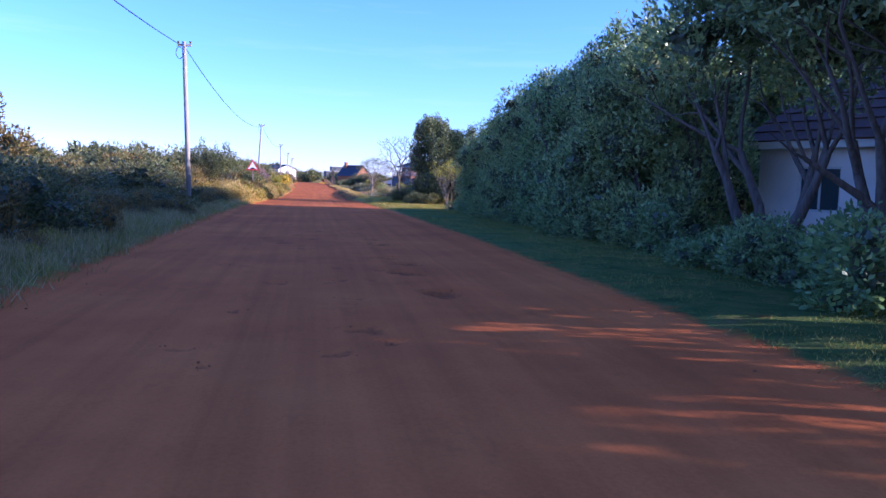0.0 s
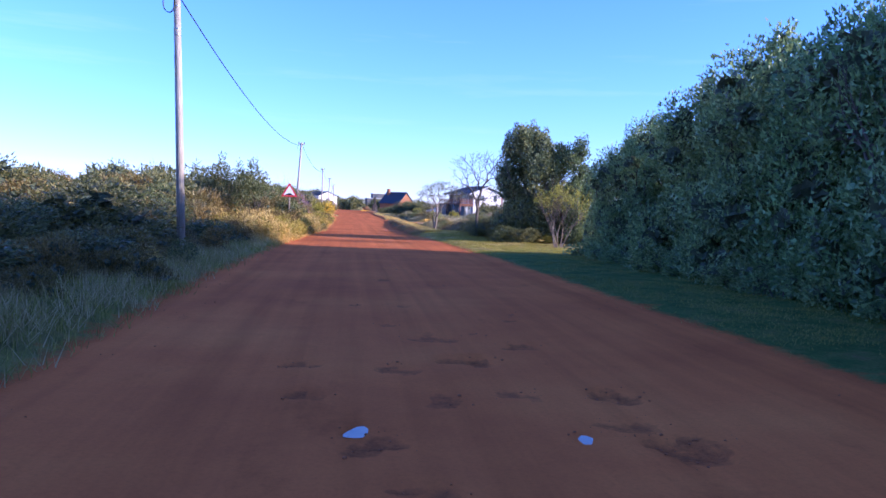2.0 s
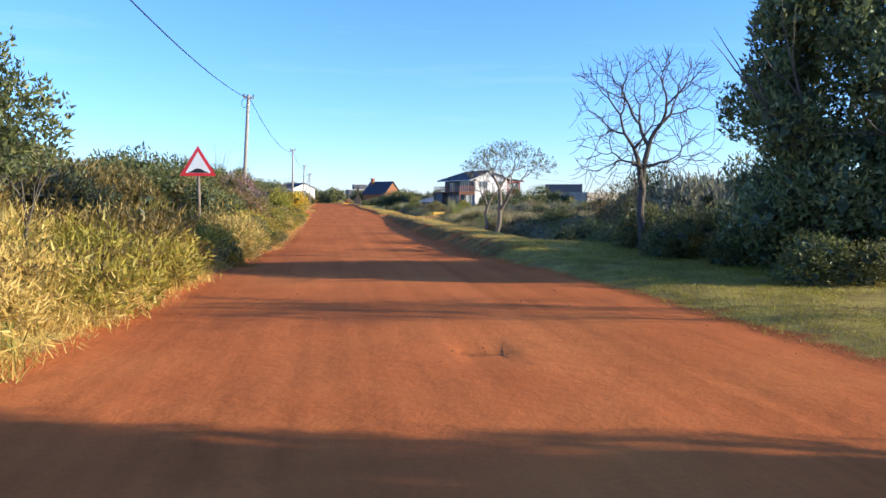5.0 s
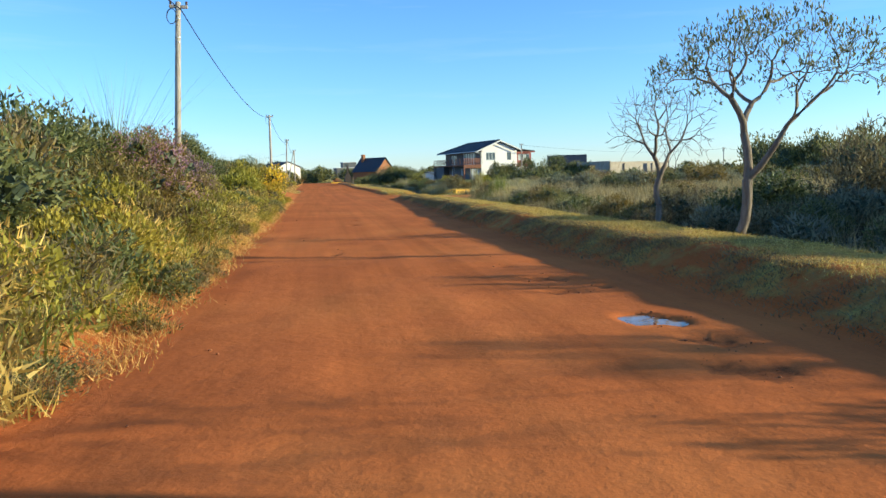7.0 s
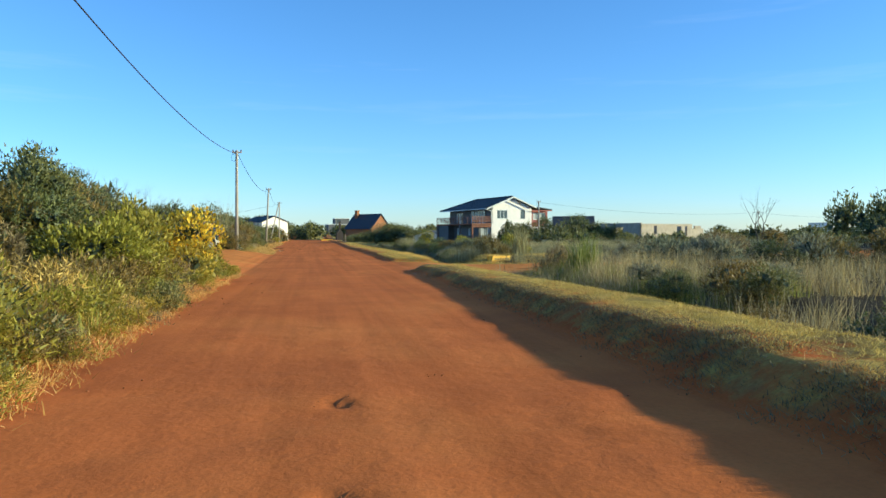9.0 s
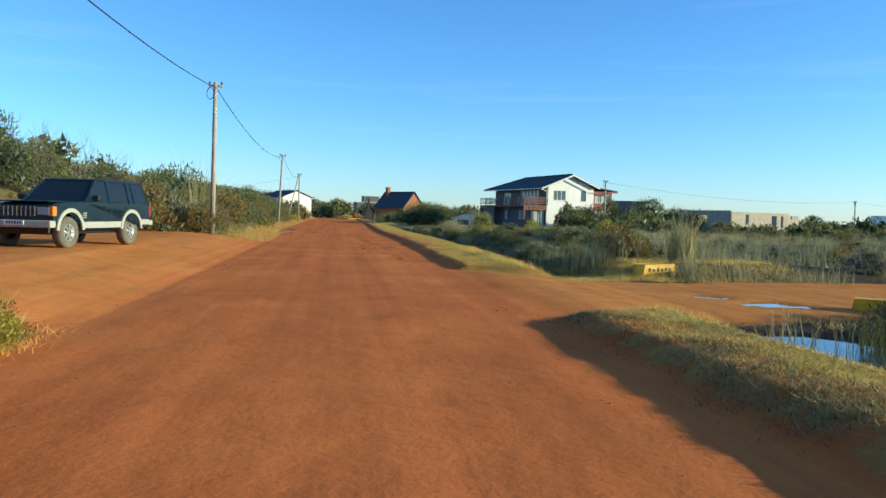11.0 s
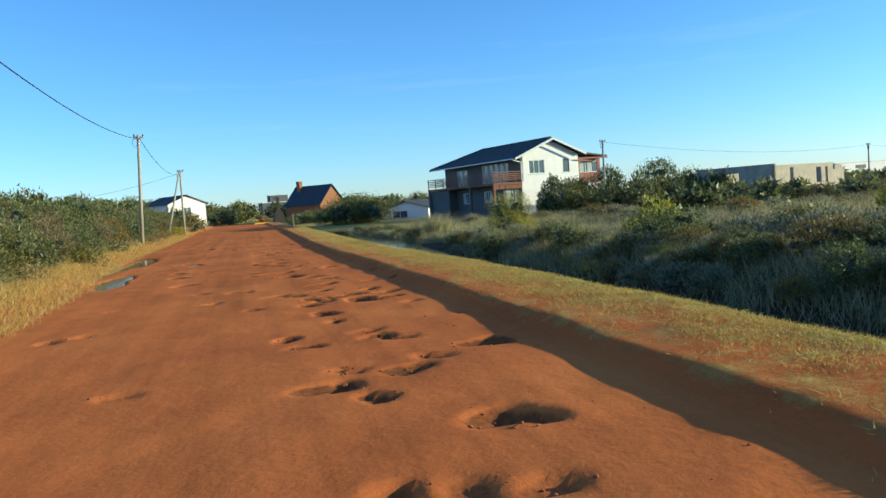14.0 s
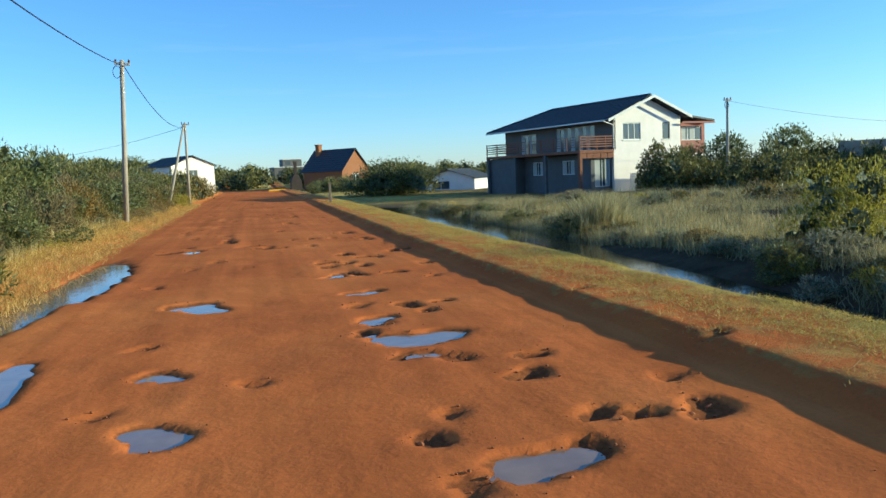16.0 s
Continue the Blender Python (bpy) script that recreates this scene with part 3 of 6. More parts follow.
def limbs(rng, base, way, length, radius, depth, spread=0.5, lift=0.15, kids=3, paths=None, tips=None):
    """Branches that fork, bend and taper."""
    paths = [] if paths is None else paths
    p, d, path = Vector(base), Vector(way).normalized(), []
    n = 5 if depth > 1 else 4
    for k in range(n):
        path.append((p.copy(), radius * (1 - 0.5 * k / (n - 1)) if depth else radius * (1 - 0.8 * k / (n - 1))))
        d = (d + Vector(rng.normal(size=3)) * 0.13 + Vector((0, 0, lift * 0.3))).normalized()
        p = p + d * length / (n - 1)
    paths.append(path)
    if depth == 0:
        if tips is not None:
            tips.append((path[-1][0], d))
        return paths
    for c in range(kids):
        k = n - 1 if c < 2 else rng.randint(2, n)
        turn = Vector(rng.normal(size=3)).cross(d).normalized() * spread * rng.uniform(0.6, 1.3)
        limbs(rng, path[k][0], (d + turn + Vector((0, 0, lift))).normalized(), length * rng.uniform(0.6, 0.85), path[k][1] * 0.75, depth - 1, spread, lift, kids, paths, tips)
    return paths


def blades(rng, P, tall, wide, lean=0.35):
    """Bent grass blades rooted at P, one quad and one tip triangle each."""
    n = len(P)
    a = rng.rand(n) * 6.283
    s = np.stack([np.cos(a), np.sin(a), 0 * a], -1) * (wide * rng.uniform(0.6, 1.3, n))[:, None]
    b = rng.rand(n) * 6.283
    h = (tall * rng.uniform(0.45, 1.2, n))[:, None]
    bend = np.stack([np.cos(b), np.sin(b), 0 * b], -1) * h * (lean * rng.rand(n))[:, None]
    up = np.array([0, 0, 1.0])
    if np.max(tall) < 0.8:
        V = np.stack([P - s, P + s, P + up * h + bend], 1).reshape(-1, 3)
        i = np.arange(n) * 3
        return V, np.zeros((0, 4), int), np.stack([i, i + 1, i + 2], -1)
    V = np.stack([P - s, P + s, P + up * h * 0.55 + bend * 0.35 + s * 0.7, P + up * h * 0.55 + bend * 0.35 - s * 0.7, P + up * h + bend], 1).reshape(-1, 3)
    i = np.arange(n) * 5
    return V, np.stack([i, i + 1, i + 2, i + 3], -1), np.stack([i + 3, i + 2, i + 4], -1)


def stems_mesh(name, seed, r, h, n, mat):
    rng = np.random.RandomState(seed)
    paths = []
    for _ in range(n):
        a = rng.rand() * 6.283
        q = rng.rand() * r * 0.25
        limbs(rng, (q * math.cos(a), q * math.sin(a), -0.05), (math.cos(a) * 0.5, math.sin(a) * 0.5, 1), h * 0.45, 0.025, 1, 0.5, 0.2, 2, paths)
    return tubes(name, paths, mat, 4)


class Shrubs:
    """A kind of shrub with a few grown forms, set out one by one."""

    def __init__(self, name, label, group, forms):
        self.models, self.label, self.group, self.name, self.count = forms, label, group, name, 0

    def put(self, x, y, size=1.0, tall=1.0, sink=0.06):
        k = self.count % len(self.models)
        self.count += 1
        ob = thing(self.name, pose(x, y, height_at(x, y) - sink, 0, 0, (self.count * 137.5) % 360), self.label, "shrub", self.group)
        ob.scale = (size, size, size * tall)
        for nm, me in self.models[k]:
            part_mesh(nm, me, ob)
        return ob


class Thicket:
    """Far shrubs, joined into one mesh."""

    def __init__(self, forms):
        self.forms, self.count, self.found = [f[0][1] for f in forms], 0, []
        self.data = []
        for me in self.forms:
            co = np.empty(len(me.vertices) * 3)
            me.vertices.foreach_get("co", co)
            self.data.append((co.reshape(-1, 3), [tuple(p.vertices) for p in me.polygons], [p.material_index for p in me.polygons]))

    def put(self, x, y, size=1.0, tall=1.0, sink=0.06):
        self.count += 1
        self.found.append((x, y, height_at(x, y) - sink, size, size * tall, self.count * 2.4, self.count % len(self.data)))

    def finish(self, name, label):
        verts, faces, index, base = [], [], [], 0
        for x, y, z, s, t, a, k in self.found:
            co, fs, mi = self.data[k]
            c, d = math.cos(a), math.sin(a)
            verts.append(np.stack([x + s * (co[:, 0] * c - co[:, 1] * d), y + s * (co[:, 0] * d + co[:, 1] * c), z + t * co[:, 2]], -1))
            faces += [tuple(v + base for v in f) for f in fs]
            index += mi
            base += len(co)
        ob = new(name, mesh_of(name, np.vstack(verts), faces, list(self.forms[0].materials), index))
        return tagged(ob, label, "thicket", kind="stuff")


def shrub_form(seed, rx, h, count, size, leaf, wide=0.5, k=9, up=0.3, spikes=0.25, flowers=None, stem=True, core=0.5, plain=False):
    rng = np.random.RandomState(seed + 100)
    l = lumps_for(rng, rx, rx, 0.05, h, k, rx * 0.36, rx * 0.55)
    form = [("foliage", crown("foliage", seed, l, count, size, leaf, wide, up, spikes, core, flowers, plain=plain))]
    if stem:
        form.append(("stems", stems_mesh("stems", seed, rx, h * 1.05, 4, BARK)))
    return form


def small(seed, leaf, wide=0.4):
    return shrub_form(seed, 0.85, 1.0, 860, 0.145, leaf, wide, 7, 0.6, 0.5, None, False, 0.0, True)


WEED = Shrubs("roadside_weed", "low yellow-green weed clump at the road's edge", "weeds at the road's edge", [small(141, LEAF_LIME), small(142, LEAF_OLIVE, 0.3), small(143, LEAF_DARK), small(144, GOLD, 0.2), small(145, LEAF_LIME, 0.3), small(156, LEAF_BROWN, 0.2)])
UNDERGROWTH = Thicket([small(146, LEAF_LIME), small(147, LEAF_LIME, 0.3)])
DULL_UNDERGROWTH = Thicket([small(148, LEAF_OLIVE, 0.3), small(149, LEAF_OLIVE)])
GOLDEN_UNDERGROWTH = Thicket([small(157, GOLD, 0.14), small(158, GOLD, 0.2)])
DRY_UNDERGROWTH = Thicket([small(154, LEAF_BROWN, 0.2), small(155, LEAF_BROWN, 0.3)])
OLIVE = Shrubs("coastal_shrub", "olive-green coastal shrub on the sandy roadside bank", "shrubs on the bank", [shrub_form(11 + i, 1.15, 1.7, 3900, 0.135, LEAF_OLIVE, 0.36, 12, 0.7, 0.5, None, True, 0.48, True) for i in range(3)])
DARK = Shrubs("leafy_shrub", "dense dark-green shrub in the roadside thicket", "shrubs on the bank", [shrub_form(21 + i, 1.25, 1.9, 3900, 0.13, LEAF_DARK, 0.46, 12, 0.4, 0.4, None, True, 0.48, True) for i in range(3)])
BROWN = Shrubs("dry_shrub", "half-dry brown shrub with bare twig ends", "shrubs on the bank", [shrub_form(31 + i, 1.0, 1.5, 3000, 0.15, LEAF_BROWN, 0.26, 10, 0.7, 0.6, None, True, 0.45, True) for i in range(2)])
LIME = Shrubs("lime_shrub", "bright yellow-green low shrub in the sun", "shrubs on the bank", [shrub_form(41 + i, 0.8, 1.0, 2600, 0.11, LEAF_LIME, 0.42, 8, 0.6, 0.4) for i in range(2)])
GREY = Shrubs("grey_shrub", "pale grey-green marsh shrub with fine twigs", "shrubs in the marsh", [shrub_form(51 + i, 1.1, 1.25, 1100, 0.25, LEAF_GREY, 0.25, 9, 0.9, 0.6, None, False, 0.45, True) for i in range(2)])
BROOM = Shrubs("broom_shrub", "large bright yellow-green feathery shrub by the ditch", "shrubs in the marsh", [shrub_form(151, 1.35, 2.0, 9000, 0.1, LEAF_LIME, 0.25, 18, 0.9, 0.5, None, True, 0.6)])
YELLOW = Shrubs("flowering_shrub", "shrub covered with bright yellow daisy flowers", "flowering shrubs", [shrub_form(61, 1.0, 1.35, 3600, 0.10, LEAF_LIME, 0.6, 9, 0.5, 0.2, (PETAL_YELLOW, 0.6))])
PURPLE = Shrubs("flowering_shrub", "shrub with pale purple flower heads", "flowering shrubs", [shrub_form(71, 1.15, 1.9, 6000, 0.08, LEAF_OLIVE, 0.4, 9, 0.5, 0.4, (PETAL_PURPLE, 0.75))])
FAR = Thicket([shrub_form(81 + i, 1.5, 1.9, 1000, 0.21, LEAF_DARK, 0.5, 8, 0.4, 0.3, None, False, 0.6, True) for i in range(3)])
FAR_OLIVE = Thicket([shrub_form(91 + i, 1.4, 1.5, 1000, 0.2, LEAF_OLIVE, 0.4, 8, 0.6, 0.4, None, False, 0.6, True) for i in range(2)])

FAR_AWAY = Thicket([shrub_form(96 + i, 1.5, 1.9, 340, 0.4, LEAF_DARK, 0.55, 8, 0.4, 0.3, None, False, 0.7, True) for i in range(2)])


def low_bank(y):
    """How tall the thicket stands along the bank."""
    return float(np.interp(y, (16, 23, 29, 32, 42, 46), (0.85, 0.5, 0.5, 0.36, 0.36, 1.0)))


def back_bank(y):
    """How tall the thicket stands further back."""
    return float(np.interp(y, (16, 23, 29, 32, 42, 46, 58, 64), (0.85, 0.5, 0.5, 0.42, 0.42, 0.7, 0.66, 1.0)))


def plant_left():
    r = random.Random(3)
    y = 3.0
    while y < 200:
        gap = 97 < y < 121
        xl = float(road_left(y))
        lit = y > 44
        if not gap:
            kinds = ([OLIVE, DARK, OLIVE, DARK, OLIVE] if not lit else [OLIVE, LIME, OLIVE, DARK, BROWN, OLIVE, LIME])
            if 62 < y < 97:
                kinds = [OLIVE, DARK, BROWN, OLIVE, DARK, LIME]
            if y > 122:
                kinds = [OLIVE, DARK, BROWN, BROWN, DARK]
            r.choice(kinds).put(xl - (r.uniform(3.8, 4.6) if 42 < y < 62.5 else r.uniform(3.0, 3.6) if 82 < y < 96 else r.uniform(2.3, 3.1)), y, r.uniform(0.75, 1.0), r.uniform(0.75, 1.0) * low_bank(y))
        if not (100 < y < 119):
            r.choice([GREY, BROWN, DARK] if y > 122 else [DARK, DARK, OLIVE, BROWN] if y > 62 else [OLIVE, DARK, OLIVE] if y > 43 else [DARK, DARK, OLIVE]).put(xl - r.uniform(4.4, 5.6), y + 0.8, r.uniform(1.0, 1.3), r.uniform(0.85, 1.05) * back_bank(y))
        y += r.uniform(1.45, 1.9)
    for _ in range(320):
        y = r.uniform(44, 200) if r.random() < 0.2 else r.uniform(48, 96)
        if not 96 < y < 122:
            d = r.uniform(0.6, 2.3)
            (WEED if d < 1.2 else r.choice([UNDERGROWTH, DULL_UNDERGROWTH, DRY_UNDERGROWTH, DULL_UNDERGROWTH])).put(float(road_left(y)) - d, y, r.uniform(0.35, 0.8), r.uniform(0.6, 1.0))
    for _ in range(110):
        y = r.uniform(54, 97)
        WEED.put(float(road_left(y)) - r.uniform(0.05, 0.7), y, r.uniform(0.22, 0.42), r.uniform(0.6, 1.0))
    for _ in range(46):
        y = r.uniform(3, 44)
        r.choice([OLIVE, WEED, OLIVE]).put(float(road_left(y)) - r.uniform(1.0, 2.6), y, r.uniform(0.3, 0.5), r.uniform(0.6, 1.0))
    y = 4.0
    while y < 200:
        if 96 < y < 140:
            if not (100 < y < 118):
                r.choice([GREY, BROWN, DARK, BROWN]).put(float(road_left(y)) - r.uniform(7, 8.6), y, r.uniform(1.0, 1.25), r.uniform(0.85, 1.1))
        else:
            r.choice([FAR, FAR, FAR_OLIVE, FAR_OLIVE]).put(float(road_left(y)) - r.uniform(7, 8.6), y, r.uniform(0.9, 1.2), r.uniform(0.9, 1.15) * back_bank(y))
        r.choice([GREY, BROWN, DARK, BROWN] if 92 < y < 140 else [FAR, FAR_OLIVE]).put(float(road_left(y)) - r.uniform(11, 15), y + 1, r.uniform(0.9, 1.25), r.uniform(0.9, 1.2) * back_bank(y))
        y += r.uniform(2.2, 2.9)
    for _ in range(60):
        FAR_AWAY.put(r.uniform(-62, -17), r.uniform(-5, 250), r.uniform(1.0, 1.5), r.uniform(0.6, 0.9))
    for _ in range(50):
        r.choice([FAR_AWAY, FAR_OLIVE]).put(r.uniform(-46, -18), r.uniform(15, 250), r.uniform(1.1, 1.7))
    for _ in range(30):
        r.choice([FAR, FAR_OLIVE]).put(r.uniform(-12, -4.4), r.uniform(199, 230), r.uniform(0.9, 1.2), r.uniform(0.9, 1.2))
    for _ in range(130):
        y = r.uniform(43.5, 60)
        r.choice([UNDERGROWTH, GOLDEN_UNDERGROWTH, DULL_UNDERGROWTH]).put(float(road_left(y)) - r.uniform(0.5, 3.6), y, r.uniform(0.5, 0.95), r.uniform(0.7, 1.1))
    YELLOW.put(-2.75, 91.4, 1.05, 1.05)
    LIME.put(-3.4, 90.0, 1.25, 1.15)
    LIME.put(-3.2, 88.4, 1.0, 1.0)
    LIME.put(-3.6, 86.9, 1.1, 1.0)
    PURPLE.put(-4.7, 75.4, 1.1)
    PURPLE.put(-4.8, 77.4, 1.1)
    PURPLE.put(-4.6, 79.0, 0.9)
    DARK.put(-5.0, 133.0, 1.0, 0.85)
    DARK.put(-5.2, 135.6, 0.95, 0.85)
    DARK.put(-6.6, 33.0, 1.5, 0.5)
    LIME.put(-3.0, 64.6, 0.75)
    LIME.put(-3.2, 63.2, 0.6)


plant_left()


def plant_right():
    r = random.Random(8)
    # low scrub of the marsh behind the berm and the ditch
    for _ in range(140):
        while True:
            x, y = r.uniform(9.0, 30), r.uniform(60, 172)
            if not (98.5 < y < 107) and not (x > 20 and y > 166) and not (y > 106 and x < 11.5) and not (y > 131 and x < 15):
                break
        r.choice([GREY, OLIVE, WEED, BROWN, GREY, BROWN]).put(x, y, r.uniform(0.4, 0.75), r.uniform(0.5, 0.8))
    for _ in range(40):
        r.choice([DARK, GREY, OLIVE, GREY]).put(r.uniform(9.9, 12.4), r.uniform(108.5, 130), r.uniform(0.5, 0.75), r.uniform(0.55, 0.85))
    for _ in range(44):
        r.choice([WEED, OLIVE, GREY, BROWN]).put(r.uniform(9.7, 11.6), r.uniform(130, 172), r.uniform(0.35, 0.55), r.uniform(0.5, 0.8))
    for _ in range(26):
        r.choice([DARK, GREY, DARK, BROWN]).put(r.uniform(7.4, 10.5), r.uniform(56, 75), r.uniform(0.6, 0.9), r.uniform(0.55, 0.8))
    for _ in range(16):
        r.choice([BROWN, DARK, GREY]).put(r.uniform(10.5, 17), r.uniform(60, 74), r.uniform(1.0, 1.35), r.uniform(0.9, 1.2))
    for _ in range(60):
        r.choice([GREY, DARK, OLIVE, GREY]).put(r.uniform(9.3, 10.3), r.uniform(111, 170), r.uniform(0.25, 0.5), r.uniform(0.6, 0.9))
    for _ in range(46):
        r.choice([GREY, OLIVE, DARK, BROWN]).put(r.uniform(13, 42), r.uniform(93, 98.5), r.uniform(0.7, 1.0), r.uniform(0.7, 0.95))
    for _ in range(26):
        r.choice([DARK, OLIVE, DARK]).put(r.uniform(7.6, 9.0), r.uniform(58, 88), r.uniform(0.35, 0.6), r.uniform(0.6, 1.0))
    for _ in range(70):
        r.choice([GREY, DARK, OLIVE, WEED]).put(r.uniform(8.3, 9.4), r.uniform(111, 140), r.uniform(0.25, 0.42), r.uniform(0.6, 1.0))
    BROOM.put(11.2, 141.0, 0.78)
    LIME.put(13.0, 133.5, 1.2)
    LIME.put(15.5, 127.5, 1.0)
    # scrub round the foot of the trees on the verge
    for _ in range(44):
        r.choice([WEED, DARK, OLIVE, DARK]).put(r.uniform(7.0, 11), r.uniform(49.5, 60), r.uniform(0.35, 0.65), r.uniform(0.6, 0.9))
    # dark thicket below the houses
    for _ in range(120):
        x, y = r.uniform(24, 80), r.uniform(146, 172)
        if y > 164 and 22 < x < 41:
            continue
        r.choice([FAR_AWAY, FAR, FAR_OLIVE, FAR_AWAY]).put(x, y, r.uniform(0.7, 1.05), r.uniform(0.6, 0.9) * (0.8 if x > 42 else 1.0))
    for _ in range(36):
        FAR.put(r.uniform(29, 46), r.uniform(172, 179), r.uniform(0.85, 1.15), r.uniform(0.95, 1.3))
    for _ in range(50):
        FAR.put(r.uniform(41, 68), r.uniform(108, 130), r.uniform(1.1, 1.6), r.uniform(0.9, 1.3))
    for _ in range(60):
        FAR_AWAY.put(r.uniform(62, 130), r.uniform(120, 240), r.uniform(1.2, 1.7), r.uniform(0.6, 0.9))
    for _ in range(70):
        r.choice([FAR_AWAY, FAR_OLIVE]).put(r.uniform(24, 60), r.uniform(62, 98), r.uniform(0.7, 1.1), r.uniform(0.5, 0.7))
    for _ in range(60):
        FAR_AWAY.put(r.uniform(24, 50), r.uniform(40, 66), r.uniform(0.9, 1.3), r.uniform(0.6, 0.8))
    # end of the road and behind
    for _ in range(120):
        r.choice([FAR, FAR_AWAY]).put(r.uniform(-40, 60), r.uniform(262, 320), r.uniform(1.4, 2.2), r.uniform(0.6, 0.95))
    for _ in range(22):
        FAR.put(r.uniform(8, 18), r.uniform(232, 250), r.uniform(0.7, 1.1), r.uniform(0.7, 1.0))
    UNDERGROWTH.finish("undergrowth", "yellow-green weeds between the roadside shrubs")
    DULL_UNDERGROWTH.finish("undergrowth", "dull olive weeds between the roadside shrubs")
    GOLDEN_UNDERGROWTH.finish("undergrowth", "golden seeding grass clumps before the roadside shrubs")
    DRY_UNDERGROWTH.finish("undergrowth", "dry brown stalks between the roadside shrubs")
    FAR.finish("dark_thicket", "dark-green coastal thicket in the distance")
    FAR_AWAY.finish("far_thicket", "dark-green thicket on the skyline")
    FAR_OLIVE.finish("olive_thicket", "olive-brown coastal scrub in the distance")


plant_right()


def leafy_tree(name, label, seed, x, y, rx, h, count, size, k=16, leaf=None, trunk=0.11, low=0.25, group="", category="tree", ry=None, clear=0.0, core=0.6, sag=1.0, shoots=0, clump=(0.34, 0.52), top=1.0):
    """A tapered trunk with limbs under a crown of many leaves."""
    rng = np.random.RandomState(seed)
    ob = thing(name, pose(x, y, height_at(x, y) - 0.05), label, category, group)
    paths = []
    for c in range(4):
        a = c * 1.57 + rng.rand()
        limbs(rng, (0.12 * math.cos(a), 0.12 * math.sin(a), 0), (0.35 * math.cos(a), 0.35 * math.sin(a), 1), h * 0.36, trunk, 2, 0.55, 0.2, 3, paths)
    part_mesh("trunk", tubes("trunk", paths, BARK, 7), ob)
    l = lumps_for(rng, rx, ry or rx, low + clear, h, k, rx * clump[0], rx * clump[1], top, sag, shoots)
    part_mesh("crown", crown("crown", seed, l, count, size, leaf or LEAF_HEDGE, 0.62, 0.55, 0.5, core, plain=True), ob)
    return ob


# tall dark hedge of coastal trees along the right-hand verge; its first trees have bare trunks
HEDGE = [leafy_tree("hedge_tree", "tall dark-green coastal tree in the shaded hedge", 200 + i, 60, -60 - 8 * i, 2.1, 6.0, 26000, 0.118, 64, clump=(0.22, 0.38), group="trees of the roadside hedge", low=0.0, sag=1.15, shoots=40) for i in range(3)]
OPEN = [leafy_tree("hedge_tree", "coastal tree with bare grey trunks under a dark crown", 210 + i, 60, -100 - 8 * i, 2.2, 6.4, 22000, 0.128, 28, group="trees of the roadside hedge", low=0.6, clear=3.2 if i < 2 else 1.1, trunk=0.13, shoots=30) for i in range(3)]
r = random.Random(12)


def hedge_copy(model, x, y, s):
    made = copy_thing(model, pose(x, y, height_at(x, y) - 0.04, 0, 0, r.uniform(0, 360)))
    made.scale = (s, s, s)


for i, y in enumerate(np.arange(18.7, 40.0, 2.3)):
    s = float(np.interp(y, (14, 24, 27, 30, 33, 36, 39, 41), (1.05, 1.05, 1.12, 1.04, 0.93, 0.88, 0.74, 0.7))) * r.uniform(0.93, 1.07)
    hedge_copy(HEDGE[i % 3], 10.2 + r.uniform(-0.6, 0.6), y + r.uniform(-0.4, 0.4), s)
# from y 7 back these stand out of view, added for their shade
for i, y in enumerate((13.9, 10.6, 7.2, 4.0, 0.6, -3.0, -6.5)):
    hedge_copy(OPEN[i % 2] if y > 5 else OPEN[2], 10.3 + r.uniform(-0.3, 0.5), y, 1.15)
# second row, mostly out of view, added to keep sun off the road
for y in (11.8, 8.8, 5.6, 2.0, -1.4, -5.0):
    hedge_copy(OPEN[0] if y > 8 else OPEN[2], 12.6 + r.uniform(-0.3, 0.3), y, 1.25)
# unseen row behind the hedge, added to close gaps in its shadow
for i, y in enumerate(np.arange(24.0, 37, 2.4)):
    hedge_copy(HEDGE[i % 3], 13.0 + r.uniform(-0.3, 0.3), y, 0.85 if y < 31 else 0.7)
# row added behind the bungalow to shade the left bank and fill the sky
for i, y in enumerate(np.arange(6, 21, 3.1)):
    hedge_copy(HEDGE[i % 3], 25.0 + r.uniform(-0.6, 0.6), y, 1.35)
for x, y, q in ((15.4, 23.8, 1.2), (18.0, 25.2, 1.3), (20.8, 26.6, 1.3)):
    hedge_copy(HEDGE[0], x, y, q)
for t in HEDGE + OPEN:
    for o in (*t.children, t):
        bpy.data.objects.remove(o)
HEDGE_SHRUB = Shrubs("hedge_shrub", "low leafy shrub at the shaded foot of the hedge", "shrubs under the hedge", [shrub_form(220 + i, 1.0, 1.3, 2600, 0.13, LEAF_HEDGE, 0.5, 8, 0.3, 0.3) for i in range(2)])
for y in np.arange(13.0, 40.5, 1.6):
    HEDGE_SHRUB.put(8.75 + r.uniform(-0.3, 0.4), y, r.uniform(0.6, 0.85), r.uniform(0.6, 0.95))
for x, y, s in ((9.3, 3.5, 0.8), (9.0, 6.2, 0.9), (8.3, 8.2, 1.05), (9.2, 9.6, 0.9), (8.6, 10.9, 0.8), (9.2, 12.2, 0.85), (10.2, 13.6, 0.8)):
    HEDGE_SHRUB.put(x, y, s, r.uniform(0.7, 0.9))

